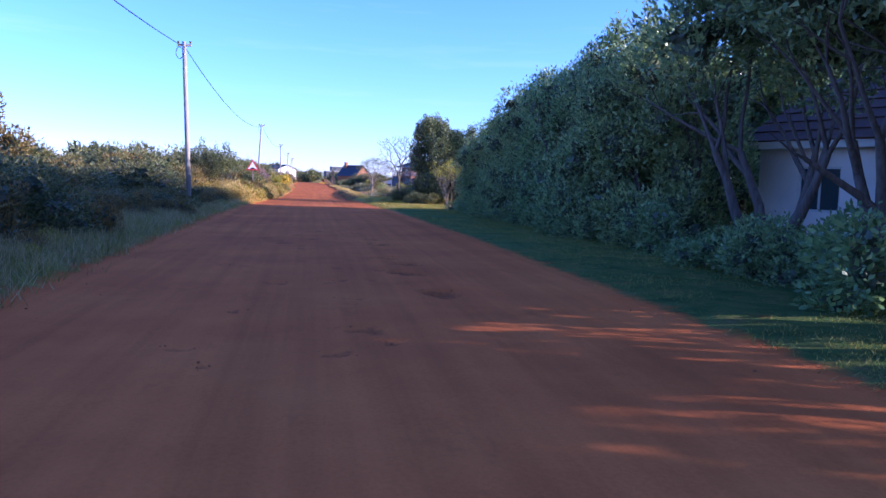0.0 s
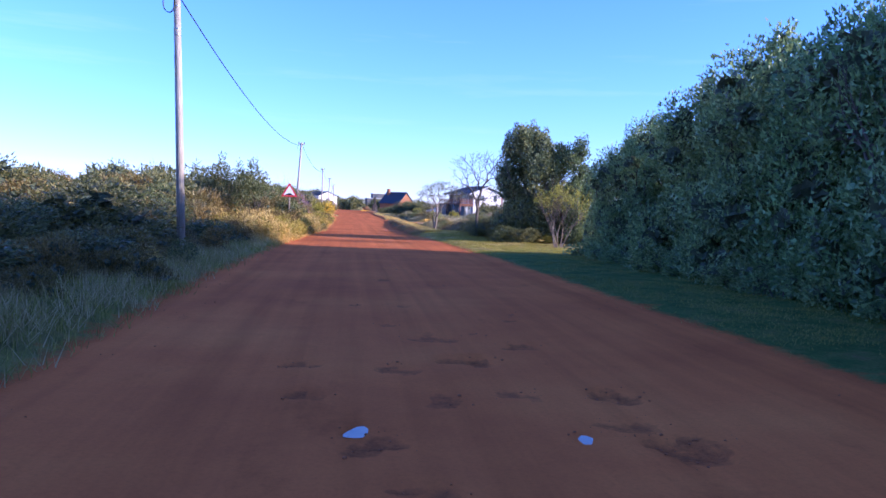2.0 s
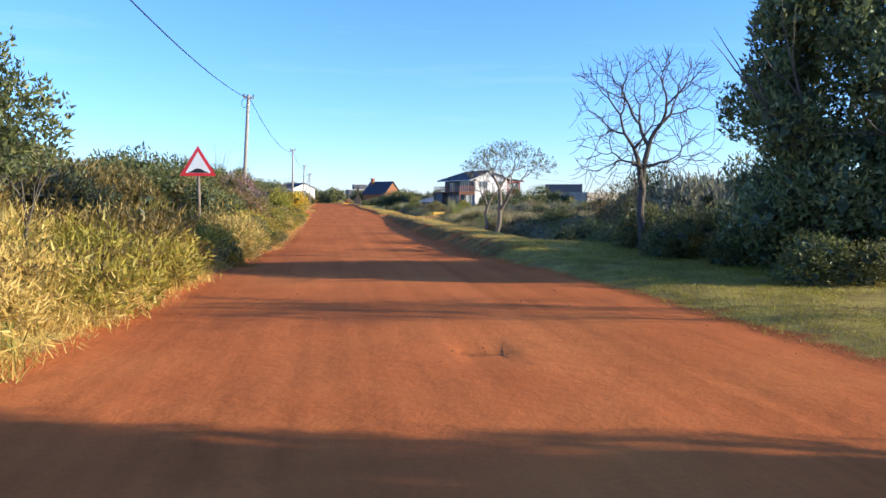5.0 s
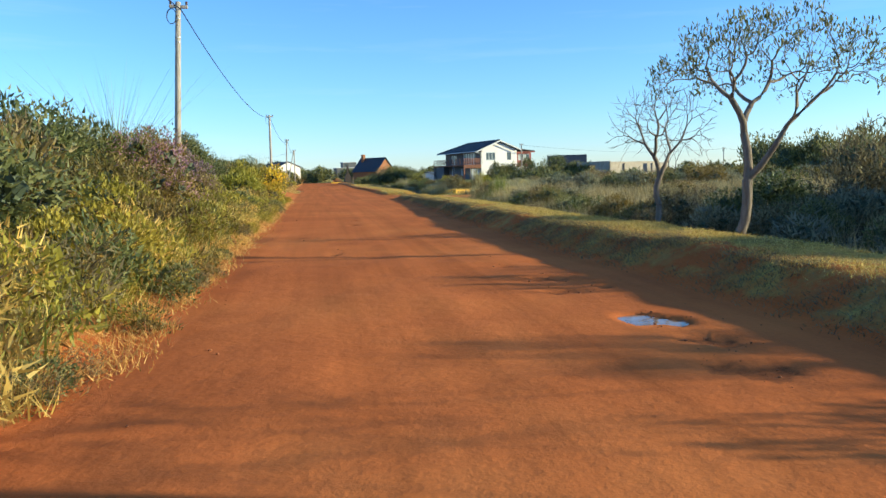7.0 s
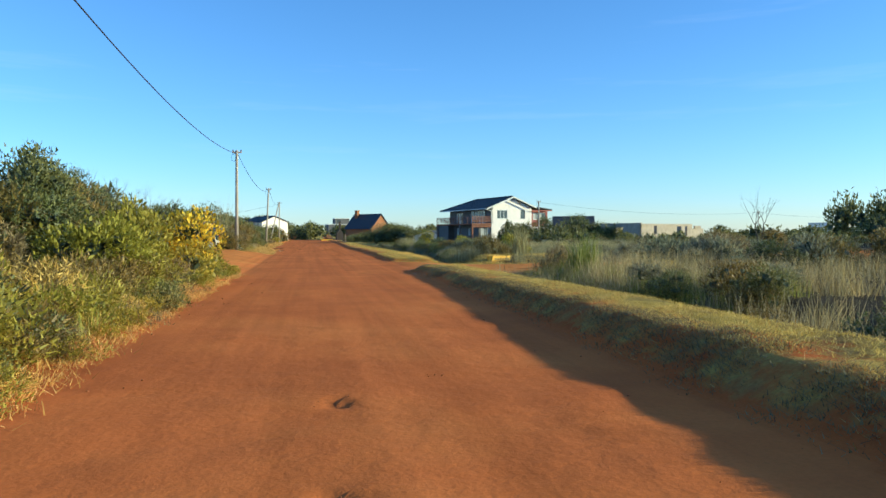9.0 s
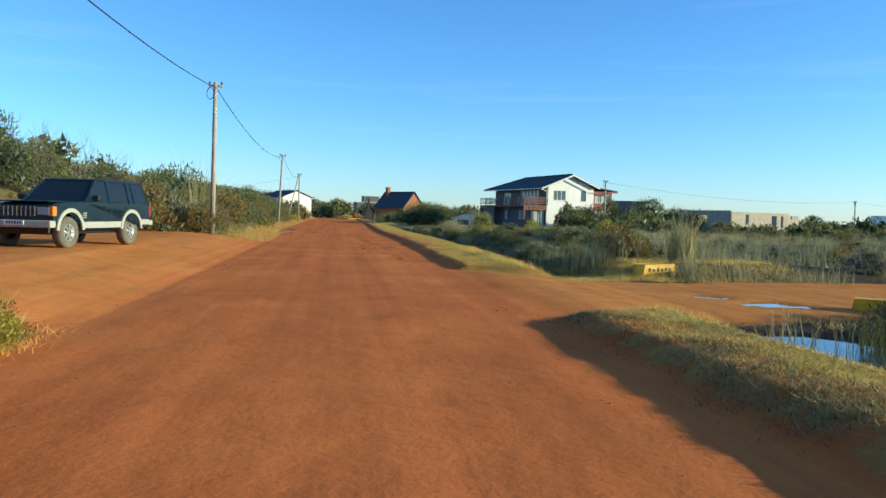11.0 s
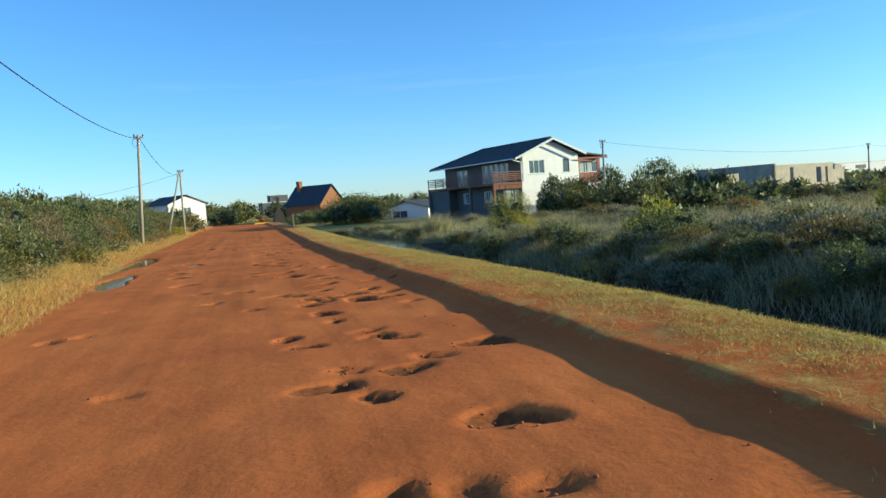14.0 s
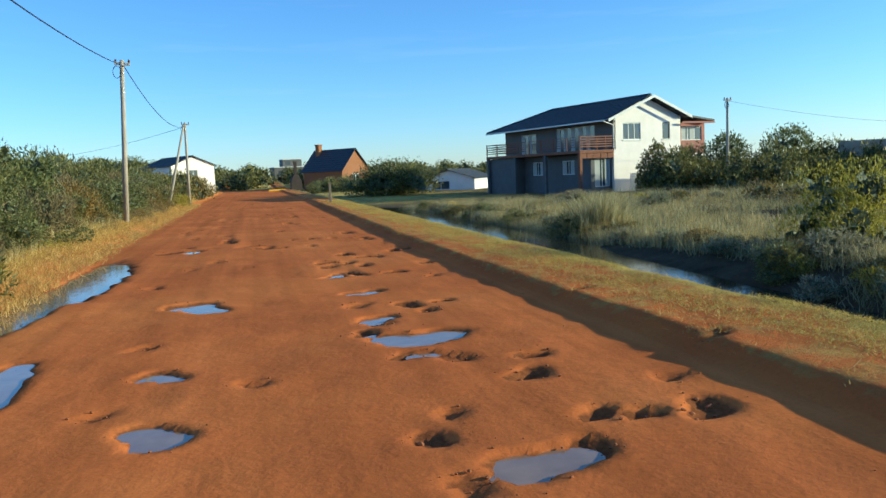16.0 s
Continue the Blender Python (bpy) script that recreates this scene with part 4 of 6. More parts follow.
# single trees
leafy_tree("leafy_tree", "tall dense evergreen tree on the sunny verge", 301, 9.15, 51.6, 1.95, 6.3, 42000, 0.115, 120, leaf=LEAF_SHINY, low=-0.2, trunk=0.12, sag=1.3, shoots=60, clump=(0.17, 0.3), top=1.17)
leafy_tree("leafy_tree", "shorter evergreen tree beside the tall one", 302, 11.0, 50.6, 1.5, 5.4, 24000, 0.115, 80, leaf=LEAF_SHINY, low=-0.2, sag=1.3, shoots=40, clump=(0.18, 0.32), top=1.17)
leafy_tree("leafy_tree", "airy grey-green tree rising out of the roadside thicket", 304, -6.6, 51.4, 1.2, 2.75, 5200, 0.1, 20, leaf=LEAF_DARK, clear=0.9, core=0.0, trunk=0.05, shoots=24)
leafy_tree("leafy_tree", "airy grey-green tree rising out of the roadside thicket", 314, -4.9, 50.3, 0.9, 2.85, 3400, 0.1, 14, leaf=LEAF_DARK, clear=1.1, core=0.0, trunk=0.045, shoots=20)
leafy_tree("leafy_tree", "round dark grey-green shrub tree above the thicket", 306, -6.2, 90.8, 1.35, 2.75, 9000, 0.1, 22, leaf=LEAF_DARK, clump=(0.26, 0.42), trunk=0.06, shoots=20)
leafy_tree("leafy_tree", "round dark grey-green shrub tree above the thicket", 307, -7.2, 86.6, 1.4, 2.4, 9000, 0.1, 22, leaf=LEAF_DARK, clump=(0.26, 0.42), trunk=0.06, shoots=20)
leafy_tree("leafy_tree", "olive tree rising above the shaded thicket", 305, -12.5, 32, 1.6, 3.6, 6000, 0.16, 12, leaf=LEAF_OLIVE, clear=0.8)
spread = leafy_tree("spreading_tree", "flat-topped dark tree on the lawn by the brick house", 306, 14.6, 205, 4.6, 2.9, 15000, 0.24, 40, leaf=LEAF_DARK, trunk=0.2, clear=0.6, low=0.4)
spread.scale = (1, 1, 0.74)
for k, (x, y, rx, h) in enumerate(((28.9, 178.8, 1.2, 3.1), (31.6, 178.4, 1.7, 3.4), (34.8, 178.0, 2.0, 3.3), (39.0, 177.4, 2.4, 3.5), (43.0, 177.0, 2.2, 2.9))):
    leafy_tree("leafy_tree", "dark bushy tree beside the white house gable", 307 + k, x, y, rx, h * 1.08, 5200, 0.18, 24, leaf=LEAF_DARK, low=-0.3, sag=1.2, core=0.3, shoots=20)


for k, (x, y, rx, h) in enumerate(((19.5, 55.5, 2.0, 3.9), (22.0, 58.5, 2.3, 4.4), (24.8, 62.5, 2.5, 4.6), (28.0, 66.0, 2.6, 4.4), (25.5, 55.0, 2.2, 4.0), (30.0, 60.0, 2.4, 4.6))):
    leafy_tree("leafy_tree", "dark coastal tree beyond the sunny verge", 321 + k, x, y, rx, h, 6000, 0.2, 20, leaf=LEAF_DARK, low=-0.2, sag=1.3)


def crown_tips(seed, n, reach, low, top, dome, shift=0.0):
    """Twig ends spread under a domed crown, thickest towards its outside."""
    rng = np.random.RandomState(seed)
    a, q = rng.rand(n) * 6.283, np.sqrt(rng.rand(n))
    z = top - dome * q ** 2 - (top - low - dome) * rng.rand(n) ** 1.6
    return np.stack([reach * q * np.cos(a) + shift, reach * q * np.sin(a), z + rng.normal(size=n) * 0.08], -1)


def timber(paths, radius, bark, ob):
    """Trunk with its limbs, and the fine twigs of a bare tree, told apart by their thickness."""
    thick = [p for p in paths if p[0][1] > 0.3 * radius]
    thin = [p for p in paths if p[0][1] <= 0.3 * radius]
    part_mesh("trunk", tubes("trunk", thick, bark, 7), ob)
    if thin:
        tagged(part_mesh("crown", tubes("crown", thin, bark, 5), ob), kind="stuff")


def aimed_tree(label, seed, x, y, bark, radius, tips, fork, leaf=None, twig=0.0042, taper=0.62):
    """A trunk whose limbs divide again and again on their way to the twig ends."""
    rng = np.random.RandomState(seed)
    ob = thing("bare_tree", pose(x, y, height_at(x, y) - 0.06), label, "tree", "bare trees")
    paths, ends = [], []

    def grow(p, targets, r, share):
        mean = targets.mean(0)
        if len(targets) == 1:
            node = targets[0]
        else:
            node = p + (mean - p) * share
        bow = rng.normal(size=3) * 0.05 * np.linalg.norm(node - p) + np.array([0, 0, -0.05 * np.linalg.norm(node - p)])
        thin = max(twig, radius * (len(targets) / len(tips)) ** taper)
        paths.append([(Vector(p), r), (Vector(p + (node - p) * 0.35 + bow), (2 * r + thin) / 3), (Vector(p + (node - p) * 0.7 + bow), (r + 2 * thin) / 3), (Vector(node), thin if len(targets) > 1 else twig * 0.5)])
        if len(targets) == 1:
            ends.append((node, (node - p) / (np.linalg.norm(node - p) + 1e-9)))
            return
        axis = np.linalg.svd(targets - mean)[2][0]
        side = (targets - mean) @ axis
        cut = np.median(side) + 0.2 * rng.normal() * side.std()
        for group in (targets[side <= cut], targets[side > cut]):
            if len(group):
                grow(node, group, thin * 0.85, rng.uniform(0.3, 0.45))

    trunk_top = np.array([rng.normal() * 0.05, rng.normal() * 0.05, fork])
    paths.append([(Vector((0, 0, -0.1)), radius * 1.35), (Vector(trunk_top * 0.4), radius * 1.08), (Vector(trunk_top), radius)])
    grow(trunk_top, tips, radius, 0.3)
    timber(paths, radius, bark, ob)
    if leaf:
        P = np.array([e + rng.normal(size=3) * 0.045 for e, d in ends for _ in range(10)])
        D = np.array([d * 0.5 + (0, 0, 0.8) for e, d in ends for _ in range(10)])
        V, F = leaf_cards(rng, P, D, 0.075, 0.3, 0.6)
        part_mesh("foliage", mesh_of("foliage", V, F, leaf), ob)
    return ob


def bare_tree(label, seed, x, y, h, stems, depth, spread, lift, bark, radius, leaf=None, kids=3):
    rng = np.random.RandomState(seed)
    ob = thing("bare_tree", pose(x, y, height_at(x, y) - 0.06), label, "tree", "bare trees")
    paths, tips = [], []
    for c in range(stems):
        a = 6.283 * c / stems + rng.rand()
        out = 0.12 if stems > 1 else 0.0
        limbs(rng, (out * math.cos(a), out * math.sin(a), 0), (0.45 * out * 8 * math.cos(a), 0.45 * out * 8 * math.sin(a), 1), h * 0.36, radius, depth, spread, lift, kids, paths, tips)
    timber(paths, radius, bark, ob)
    if leaf:
        P = np.array([np.array(p) + rng.normal(size=3) * 0.05 for p, d in tips for _ in range(9)])
        D = np.array([np.array(d) for p, d in tips for _ in range(9)])
        V, F = leaf_cards(rng, P, D, 0.07, 0.35, 0.5)
        part_mesh("foliage", mesh_of("foliage", V, F, leaf), ob)
    return ob


aimed_tree("leafless grey tree with fine upright twigs", 401, 7.15, 55.6, BARK, 0.09, crown_tips(401, 620, 1.85, 1.2, 4.85, 0.6), 0.7, None, 0.0075, 0.5)
aimed_tree("wide bare tree with pale forked trunk and leaf tufts", 402, 5.75, 65.3, BARK_PALE, 0.075, crown_tips(402, 320, 1.75, 2.2, 3.5, 0.85, 0.4), 0.3, LEAF_DARK)
aimed_tree("slender pale tree with thin bare branches", 403, 6.05, 68.7, BARK_PALE, 0.055, crown_tips(403, 300, 1.05, 1.6, 3.2, 0.6, 0.08), 0.85, None, 0.0048, 0.56)
for i, (x, y, h) in enumerate(((-10.6, 124.0, 3.9), (-12.4, 125.5, 4.1), (-9.2, 125.6, 3.4), (-14.5, 128, 4.0), (-13.9, 122.5, 4.0), (-11.5, 129, 3.8), (-8.2, 127.5, 3.2))):
    bare_tree("dry grey leafless bush tree on the dune", 410 + i, x, y, h, 3, 3, 0.55, 0.2, BARK, 0.05)
bare_tree("small bare tree on the marsh edge", 420, 31.8, 120, 4.0, 2, 3, 0.5, 0.2, BARK, 0.06)
bare_tree("thin many-stemmed shrub tree with sparse yellow-green leaves", 430, 9.2, 46.0, 3.0, 6, 3, 0.42, 0.25, BARK_PALE, 0.032, LEAF_LIME, kids=4)
bare_tree("leafless tree behind the thicket", 421, 37.5, 180, 4.6, 2, 3, 0.5, 0.2, BARK, 0.06)


# ---- grasses ----
def grass_patch(name, label, seed, roots, tall, wide, lean, mat, tuft=10, spread=0.08):
    rng = np.random.RandomState(seed)
    P = np.repeat(roots, tuft, axis=0) + np.concatenate([rng.normal(size=(len(roots) * tuft, 2)) * spread, np.zeros((len(roots) * tuft, 1))], 1)
    P[:, 2] = height(P[:, 0], P[:, 1], False) - 0.01
    V, Q, T = blades(rng, P, np.asarray(tall) if np.ndim(tall) == 0 else np.repeat(tall, tuft), wide, lean)
    me = mesh_of(name, V, Q.tolist() + T.tolist(), mat)
    return tagged(new(name, me), label, "grass", kind="stuff")


def spots(seed, n, y0, y1, near, far, side, bias=1.0, gap=0.28):
    """Roots along the road: distances near..far outwards from the left (-1) or right (1) edge."""
    rng = np.random.RandomState(seed)
    y = rng.uniform(y0, y1, n)
    d = near + (far - near) * rng.rand(n) ** bias
    x = road_left(y) - d if side < 0 else road_right(y) + d
    keep = (apron(x, y) < 0.25) if side < 0 else (side_road(x, y) < 0.2)
    keep &= 0.6 * vnoise(x, y, 1.2, 11 + seed % 5) + 0.4 * vnoise(x, y, 0.4, 3 + seed % 7) > gap
    return np.stack([x[keep], y[keep], 0 * x[keep]], -1)


# blade colour changes where the hedge's shadow ends, sun and shade put into it
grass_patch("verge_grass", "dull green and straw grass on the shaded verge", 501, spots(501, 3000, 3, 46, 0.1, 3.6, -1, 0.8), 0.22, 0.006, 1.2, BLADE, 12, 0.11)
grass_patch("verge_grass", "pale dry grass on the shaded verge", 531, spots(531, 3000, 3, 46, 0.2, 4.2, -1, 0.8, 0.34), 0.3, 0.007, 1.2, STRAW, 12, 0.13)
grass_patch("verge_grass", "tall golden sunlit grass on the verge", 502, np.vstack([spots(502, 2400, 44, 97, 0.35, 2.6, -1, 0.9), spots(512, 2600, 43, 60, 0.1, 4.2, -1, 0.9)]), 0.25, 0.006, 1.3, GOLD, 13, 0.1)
grass_patch("verge_grass", "tall golden sunlit grass on the verge", 503, spots(503, 2000, 119, 196, 0.7, 2.8, -1, 0.9, 0.4), 0.2, 0.006, 1.5, GOLD, 12, 0.1)
grass_patch("verge_grass", "knee-high golden seeding grass before the shrubs", 514, spots(514, 1100, 44, 97, 0.7, 2.9, -1, 0.8, 0.45), 0.6, 0.006, 0.8, GOLD, 14, 0.1)
grass_patch("verge_grass", "knee-high dry straw grass before the shrubs", 534, spots(524, 1500, 119, 196, 1.4, 3.8, -1, 0.8, 0.45), 0.5, 0.007, 0.9, STRAW, 14, 0.12)
grass_patch("verge_grass", "matted golden straw on the foot of the bank", 535, spots(535, 6000, 119, 192, 0.0, 1.7, -1, 0.9, 0.22), 0.15, 0.007, 1.9, MATTED, 14, 0.12)
grass_patch("verge_grass", "short rusty straw along the road's edge", 536, spots(536, 2600, 60, 97, -0.05, 0.9, -1, 1.2, 0.34), 0.09, 0.006, 2.0, MATTED, 12, 0.11)
grass_patch("weedy_grass", "green weeds among the verge grass", 504, spots(504, 1500, 44, 100, 0.4, 2.8, -1), 0.36, 0.014, 1.0, BLADE, 8, 0.1)
# lawn blades: shade under the hedge and sun past it are coloured in
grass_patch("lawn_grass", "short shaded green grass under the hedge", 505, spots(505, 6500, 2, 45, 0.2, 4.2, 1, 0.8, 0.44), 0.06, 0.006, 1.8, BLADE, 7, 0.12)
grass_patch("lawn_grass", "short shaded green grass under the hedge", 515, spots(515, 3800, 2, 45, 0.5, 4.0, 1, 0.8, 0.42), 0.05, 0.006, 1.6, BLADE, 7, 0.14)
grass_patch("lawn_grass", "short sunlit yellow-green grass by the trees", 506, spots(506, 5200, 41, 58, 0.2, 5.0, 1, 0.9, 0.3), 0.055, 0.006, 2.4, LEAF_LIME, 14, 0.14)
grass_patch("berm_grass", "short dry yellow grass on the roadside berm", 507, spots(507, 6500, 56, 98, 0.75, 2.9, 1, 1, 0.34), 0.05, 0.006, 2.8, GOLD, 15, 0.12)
# browner blades here put the face's shade into the grass colour
grass_patch("berm_grass", "dry grass on the shaded face of the berm, colour dulled for shade", 517, spots(517, 5200, 56, 98, 0.12, 1.0, 1, 0.75, 0.38), 0.05, 0.006, 2.4, LEAF_BROWN, 14, 0.11)
grass_patch("berm_grass", "short dry yellow-green grass on the roadside berm", 508, np.vstack([spots(508, 2600, 105, 117, 0.25, 2.5, 1, 1, 0.3), spots(518, 10500, 116, 182, 0.95, 2.6, 1, 1, 0.36)]), 0.042, 0.006, 3.4, GOLD, 15, 0.13)
grass_patch("berm_grass", "green tufts in the berm grass", 509, spots(509, 700, 56, 182, 0.9, 2.4, 1, 1, 0.5), 0.06, 0.004, 1.6, BLADE, 12, 0.12)
grass_patch("berm_grass", "bleached straw tufts on the roadside berm", 516, spots(516, 7000, 56, 182, 0.35, 2.5, 1, 1, 0.42), 0.05, 0.006, 3.4, MATTED, 14, 0.12)


def marsh_roots(seed, n, x0, x1, y0, y1, bias=1.0, gap=0.3):
    rng = np.random.RandomState(seed)
    x, y = x0 + (x1 - x0) * rng.rand(n) ** bias, rng.uniform(y0, y1, n)
    keep = (0.55 * vnoise(x, y, 5, 21) + 0.45 * vnoise(x, y, 1.6, 22 + seed % 5) > gap) & (side_road(x, y) < 0.05)
    return np.stack([x[keep], y[keep], 0 * x[keep]], -1)


grass_patch("marsh_reeds", "pale grey-green reeds of the marsh", 521, marsh_roots(521, 1500, 7.0, 34, 56, 99, 1.2, 0.45), 0.7, 0.008, 0.7, REED, 40, 0.18)
grass_patch("marsh_reeds", "straw-pale reeds of the marsh", 526, marsh_roots(526, 900, 7.6, 30, 56, 99, 1.1, 0.5), 0.75, 0.008, 0.8, STRAW, 40, 0.18)
grass_patch("marsh_reeds", "pale grey-green reeds of the marsh", 522, marsh_roots(522, 1700, 10.4, 34, 106, 176, 1.2, 0.45), 0.6, 0.009, 0.9, REED, 38, 0.22)
grass_patch("marsh_reeds", "pale straw grass on the marsh flat", 527, marsh_roots(527, 2600, 9.8, 30, 124, 176, 1.4, 0.38), 0.42, 0.009, 1.0, STRAW, 30, 0.22)
grass_patch("ditch_reeds", "dark green reeds standing in the ditch water", 523, marsh_roots(523, 200, 7.6, 9.6, 84, 98), 0.5, 0.005, 0.3, BLADE, 26, 0.12)
grass_patch("marsh_reeds", "low golden grass round the track's mouth", 528, np.vstack([marsh_roots(528, 500, 5.6, 6.7, 106.3, 116, 1.0, 0.2), marsh_roots(548, 260, 6.6, 9.6, 106.3, 108.6, 1.0, 0.15), marsh_roots(558, 420, 7.9, 10.5, 108.0, 112.5, 1.0, 0.15), marsh_roots(538, 500, 9.5, 14, 106.3, 112, 1.0, 0.2), marsh_roots(529, 300, 5.8, 6.4, 91, 99.5, 1.0, 0.2), marsh_roots(539, 500, 8.5, 14, 91, 99.5, 1.0, 0.2)]), 0.14, 0.004, 1.4, GOLD, 20, 0.14)
grass_patch("ditch_reeds", "tangled dull green sedge on the ditch bank", 530, np.vstack([marsh_roots(530, 700, 8.2, 10.0, 112, 138, 1.0, 0.3), marsh_roots(531, 500, 9.4, 10.4, 136, 174, 1.0, 0.35)]), 0.36, 0.008, 1.0, REED, 30, 0.18)
grass_patch("ditch_reeds", "straw reeds along the far side of the ditch", 524, marsh_roots(524, 420, 9.2, 10.8, 107, 172, 1.0, 0.5), 0.5, 0.009, 0.7, STRAW, 20, 0.14)
grass_patch("reed_stalks", "tall dry reed stalks between the trees", 525, marsh_roots(525, 200, 12.5, 17, 44, 49), 1.3, 0.011, 0.4, REED, 8, 0.2)


def tussock(label, seed, x, y, tall, n, spread, mat, wide=0.012, lean=0.7):
    rng = np.random.RandomState(seed)
    P = np.concatenate([rng.normal(size=(n, 2)) * spread, np.zeros((n, 1))], 1)
    V, Q, T = blades(rng, P, tall, wide, lean)
    ob = new("grass_tussock", mesh_of("grass_tussock", V, Q.tolist() + T.tolist(), mat))
    ob.location = (x, y, height_at(x, y) - 0.03)
    return tagged(ob, label, "grass tussock", "tall grass tussocks")


tussock("tall straw-coloured grass tussock beside the track", 541, 11.2, 109.3, 1.5, 260, 0.16, STRAW, 0.011, 0.5)
tussock("clump of straw reeds at the ditch end", 551, 8.7, 110.3, 0.8, 420, 0.3, STRAW, 0.009, 0.5)
tussock("clump of green reeds at the ditch end", 552, 9.7, 110.9, 0.95, 420, 0.35, REED, 0.009, 0.5)
tussock("clump of straw reeds at the ditch end", 553, 8.4, 113.0, 0.7, 380, 0.35, STRAW, 0.009, 0.6)
tussock("round golden grass tussock by the ditch", 542, 10.6, 150.0, 1.3, 1100, 0.36, STRAW, 0.013, 1.0)
tussock("fan of tall thin grass stalks above the thicket", 544, -5.4, 75.5, 3.5, 230, 0.14, BLADE, 0.008, 0.9)
tussock("fan of tall thin grass stalks above the thicket", 545, -5.6, 125.5, 3.3, 160, 0.25, STRAW, 0.009, 0.8)
tussock("fan of tall thin grass stalks above the thicket", 546, -5.9, 131.0, 3.0, 120, 0.25, STRAW, 0.009, 0.8)
tussock("dark green rush clump at the pool", 548, 9.3, 95.0, 1.3, 300, 0.25, BLADE, 0.01, 0.4)


# ---- utility poles and cables ----
CABLE = make_plain("black_cable", (0.02, 0.02, 0.022), 0.6, 0.1)
STEEL = make_plain("galvanised_steel", (0.35, 0.36, 0.37), 0.45, 0.2, 8, metal=0.7)
PORCELAIN = make_plain("brown_porcelain", (0.11, 0.06, 0.04), 0.25, 0.1)


def tapered(bm, z0, z1, r0, r1, sides=12, x=0, y=0):
    beam(bm, (x, y, z0), (x, y, z1), r0, r1, sides)
    return bm


def utility_pole(x, y, top, label, arm=True, r=0.115, lean=0.0):
    g = height_at(x, y)
    ob = thing("utility_pole", pose(x, y, g, 0, lean, 0), label, "utility pole", "poles along the road")
    h = top - g
    part("shaft", tapered(bmesh.new(), -0.2, h, r, r * 0.72, 14), POLE_WOOD, ob, smooth=True)
    if arm:
        part("crossarm", box(bmesh.new(), -0.28, 0.3, -0.05, 0.05, h - 0.2, h - 0.1, 0.01), POLE_WOOD, ob, "weathered wooden crossarm")
        for sx in (-0.24, 0.26):
            bm = bmesh.new()
            tapered(bm, h - 0.1, h - 0.02, 0.03, 0.045, 8, sx, 0)
            tapered(bm, h - 0.02, h + 0.03, 0.045, 0.03, 8, sx, 0)
            part("insulator", bm, PORCELAIN, ob, "small brown insulator")
        for z in (h - 0.55, h - 1.15, h - 1.3):
            part("strap", tapered(bmesh.new(), z, z + 0.03, r * 0.85, r * 0.85, 14), STEEL, ob, "steel strap round the pole")
        # a coil of spare cable hung at the top
        pts = [(Vector((-0.17 + 0.15 * math.cos(a), -0.13 - 0.004 * a, h - 0.5 + 0.24 * math.sin(a))), 0.012) for a in np.linspace(0, 18.8, 60)]
        part_mesh("cable_coil", tubes("cable_coil", [pts], CABLE, 4), ob, "hanging coil of black cable")
        drop = [(Vector((-0.05 - 0.02 * math.sin(k * 2.2), -0.13, h - 0.4 - k * 0.25)), 0.011) for k in range(9)]
        part_mesh("down_cable", tubes("down_cable", [drop], CABLE, 4), ob, "black cable strapped down the pole")
    return ob


POLES = [(-5.2, -12.0, 7.2), (-4.85, 33.8, 7.3), (-4.54, 81.2, 7.1), (-4.12, 121.9, 6.8), (-4.18, 162.4, 6.83), (-4.0, 190.4, 6.4)]
for (x, y, top), foot in zip(POLES, (-5.2, -4.63, -4.98, -4.2, -4.55, -4.1)):
    utility_pole(foot, y, top, "weathered round wooden utility pole carrying one cable", lean=math.degrees(math.atan2(x - foot, top)))
strut = thing("pole_strut", pose(-4.4, 188.4, height_at(-4.4, 188.4)), "leaning wooden strut bracing the last roadside pole", "pole strut")
part("shaft", beam(bmesh.new(), (-1.0, -0.6, -0.2), (0.32, 1.8, 6.0), 0.1, 0.08, 10), POLE_WOOD, strut, smooth=True)
for x, y, top in ((-22, 216, 5.2), (33.0, 175.8, 6.0), (78.7, 193.0, 5.0)):
    utility_pole(x, y, top, "weathered round wooden utility pole beyond the thicket", True, 0.11)


def cable(a, b, sag, label, radius=0.017):
    a, b = Vector(a), Vector(b)
    pts = [(a.lerp(b, k / 28) - Vector((0, 0, sag * 4 * (k / 28) * (1 - k / 28))), radius) for k in range(29)]
    tagged(new("overhead_cable", tubes("overhead_cable", [pts], CABLE, 5)), label, "cable", "overhead cables")


for (x0, y0, z0), (x1, y1, z1) in zip(POLES, POLES[1:]):
    cable((x0 + 0.05, y0, z0 - 0.25), (x1 + 0.05, y1, z1 - 0.25), 1.05 if 30 < y0 < 40 else 0.8 if y0 < 0 else 0.9, "sagging black overhead cable between roadside poles")
cable((-4.0, 190.4, 6.1), (-22, 216, 5.0), 0.5, "thin overhead cable to a far pole", 0.014)
cable((33.0, 175.8, 5.8), (78.7, 193.0, 4.8), 0.9, "thin overhead cable over the thicket", 0.014)
cable((78.7, 193.0, 4.8), (120, 205, 5.0), 0.9, "thin overhead cable over the thicket", 0.014)


# ---- warning sign ----
RED = make_plain("sign_red", (0.62, 0.03, 0.03), 0.35, 0.08)
WHITE_SIGN = make_plain("sign_white", (0.78, 0.77, 0.74), 0.4, 0.06)
BLACK = make_plain("matt_black", (0.015, 0.015, 0.016), 0.5, 0.2)


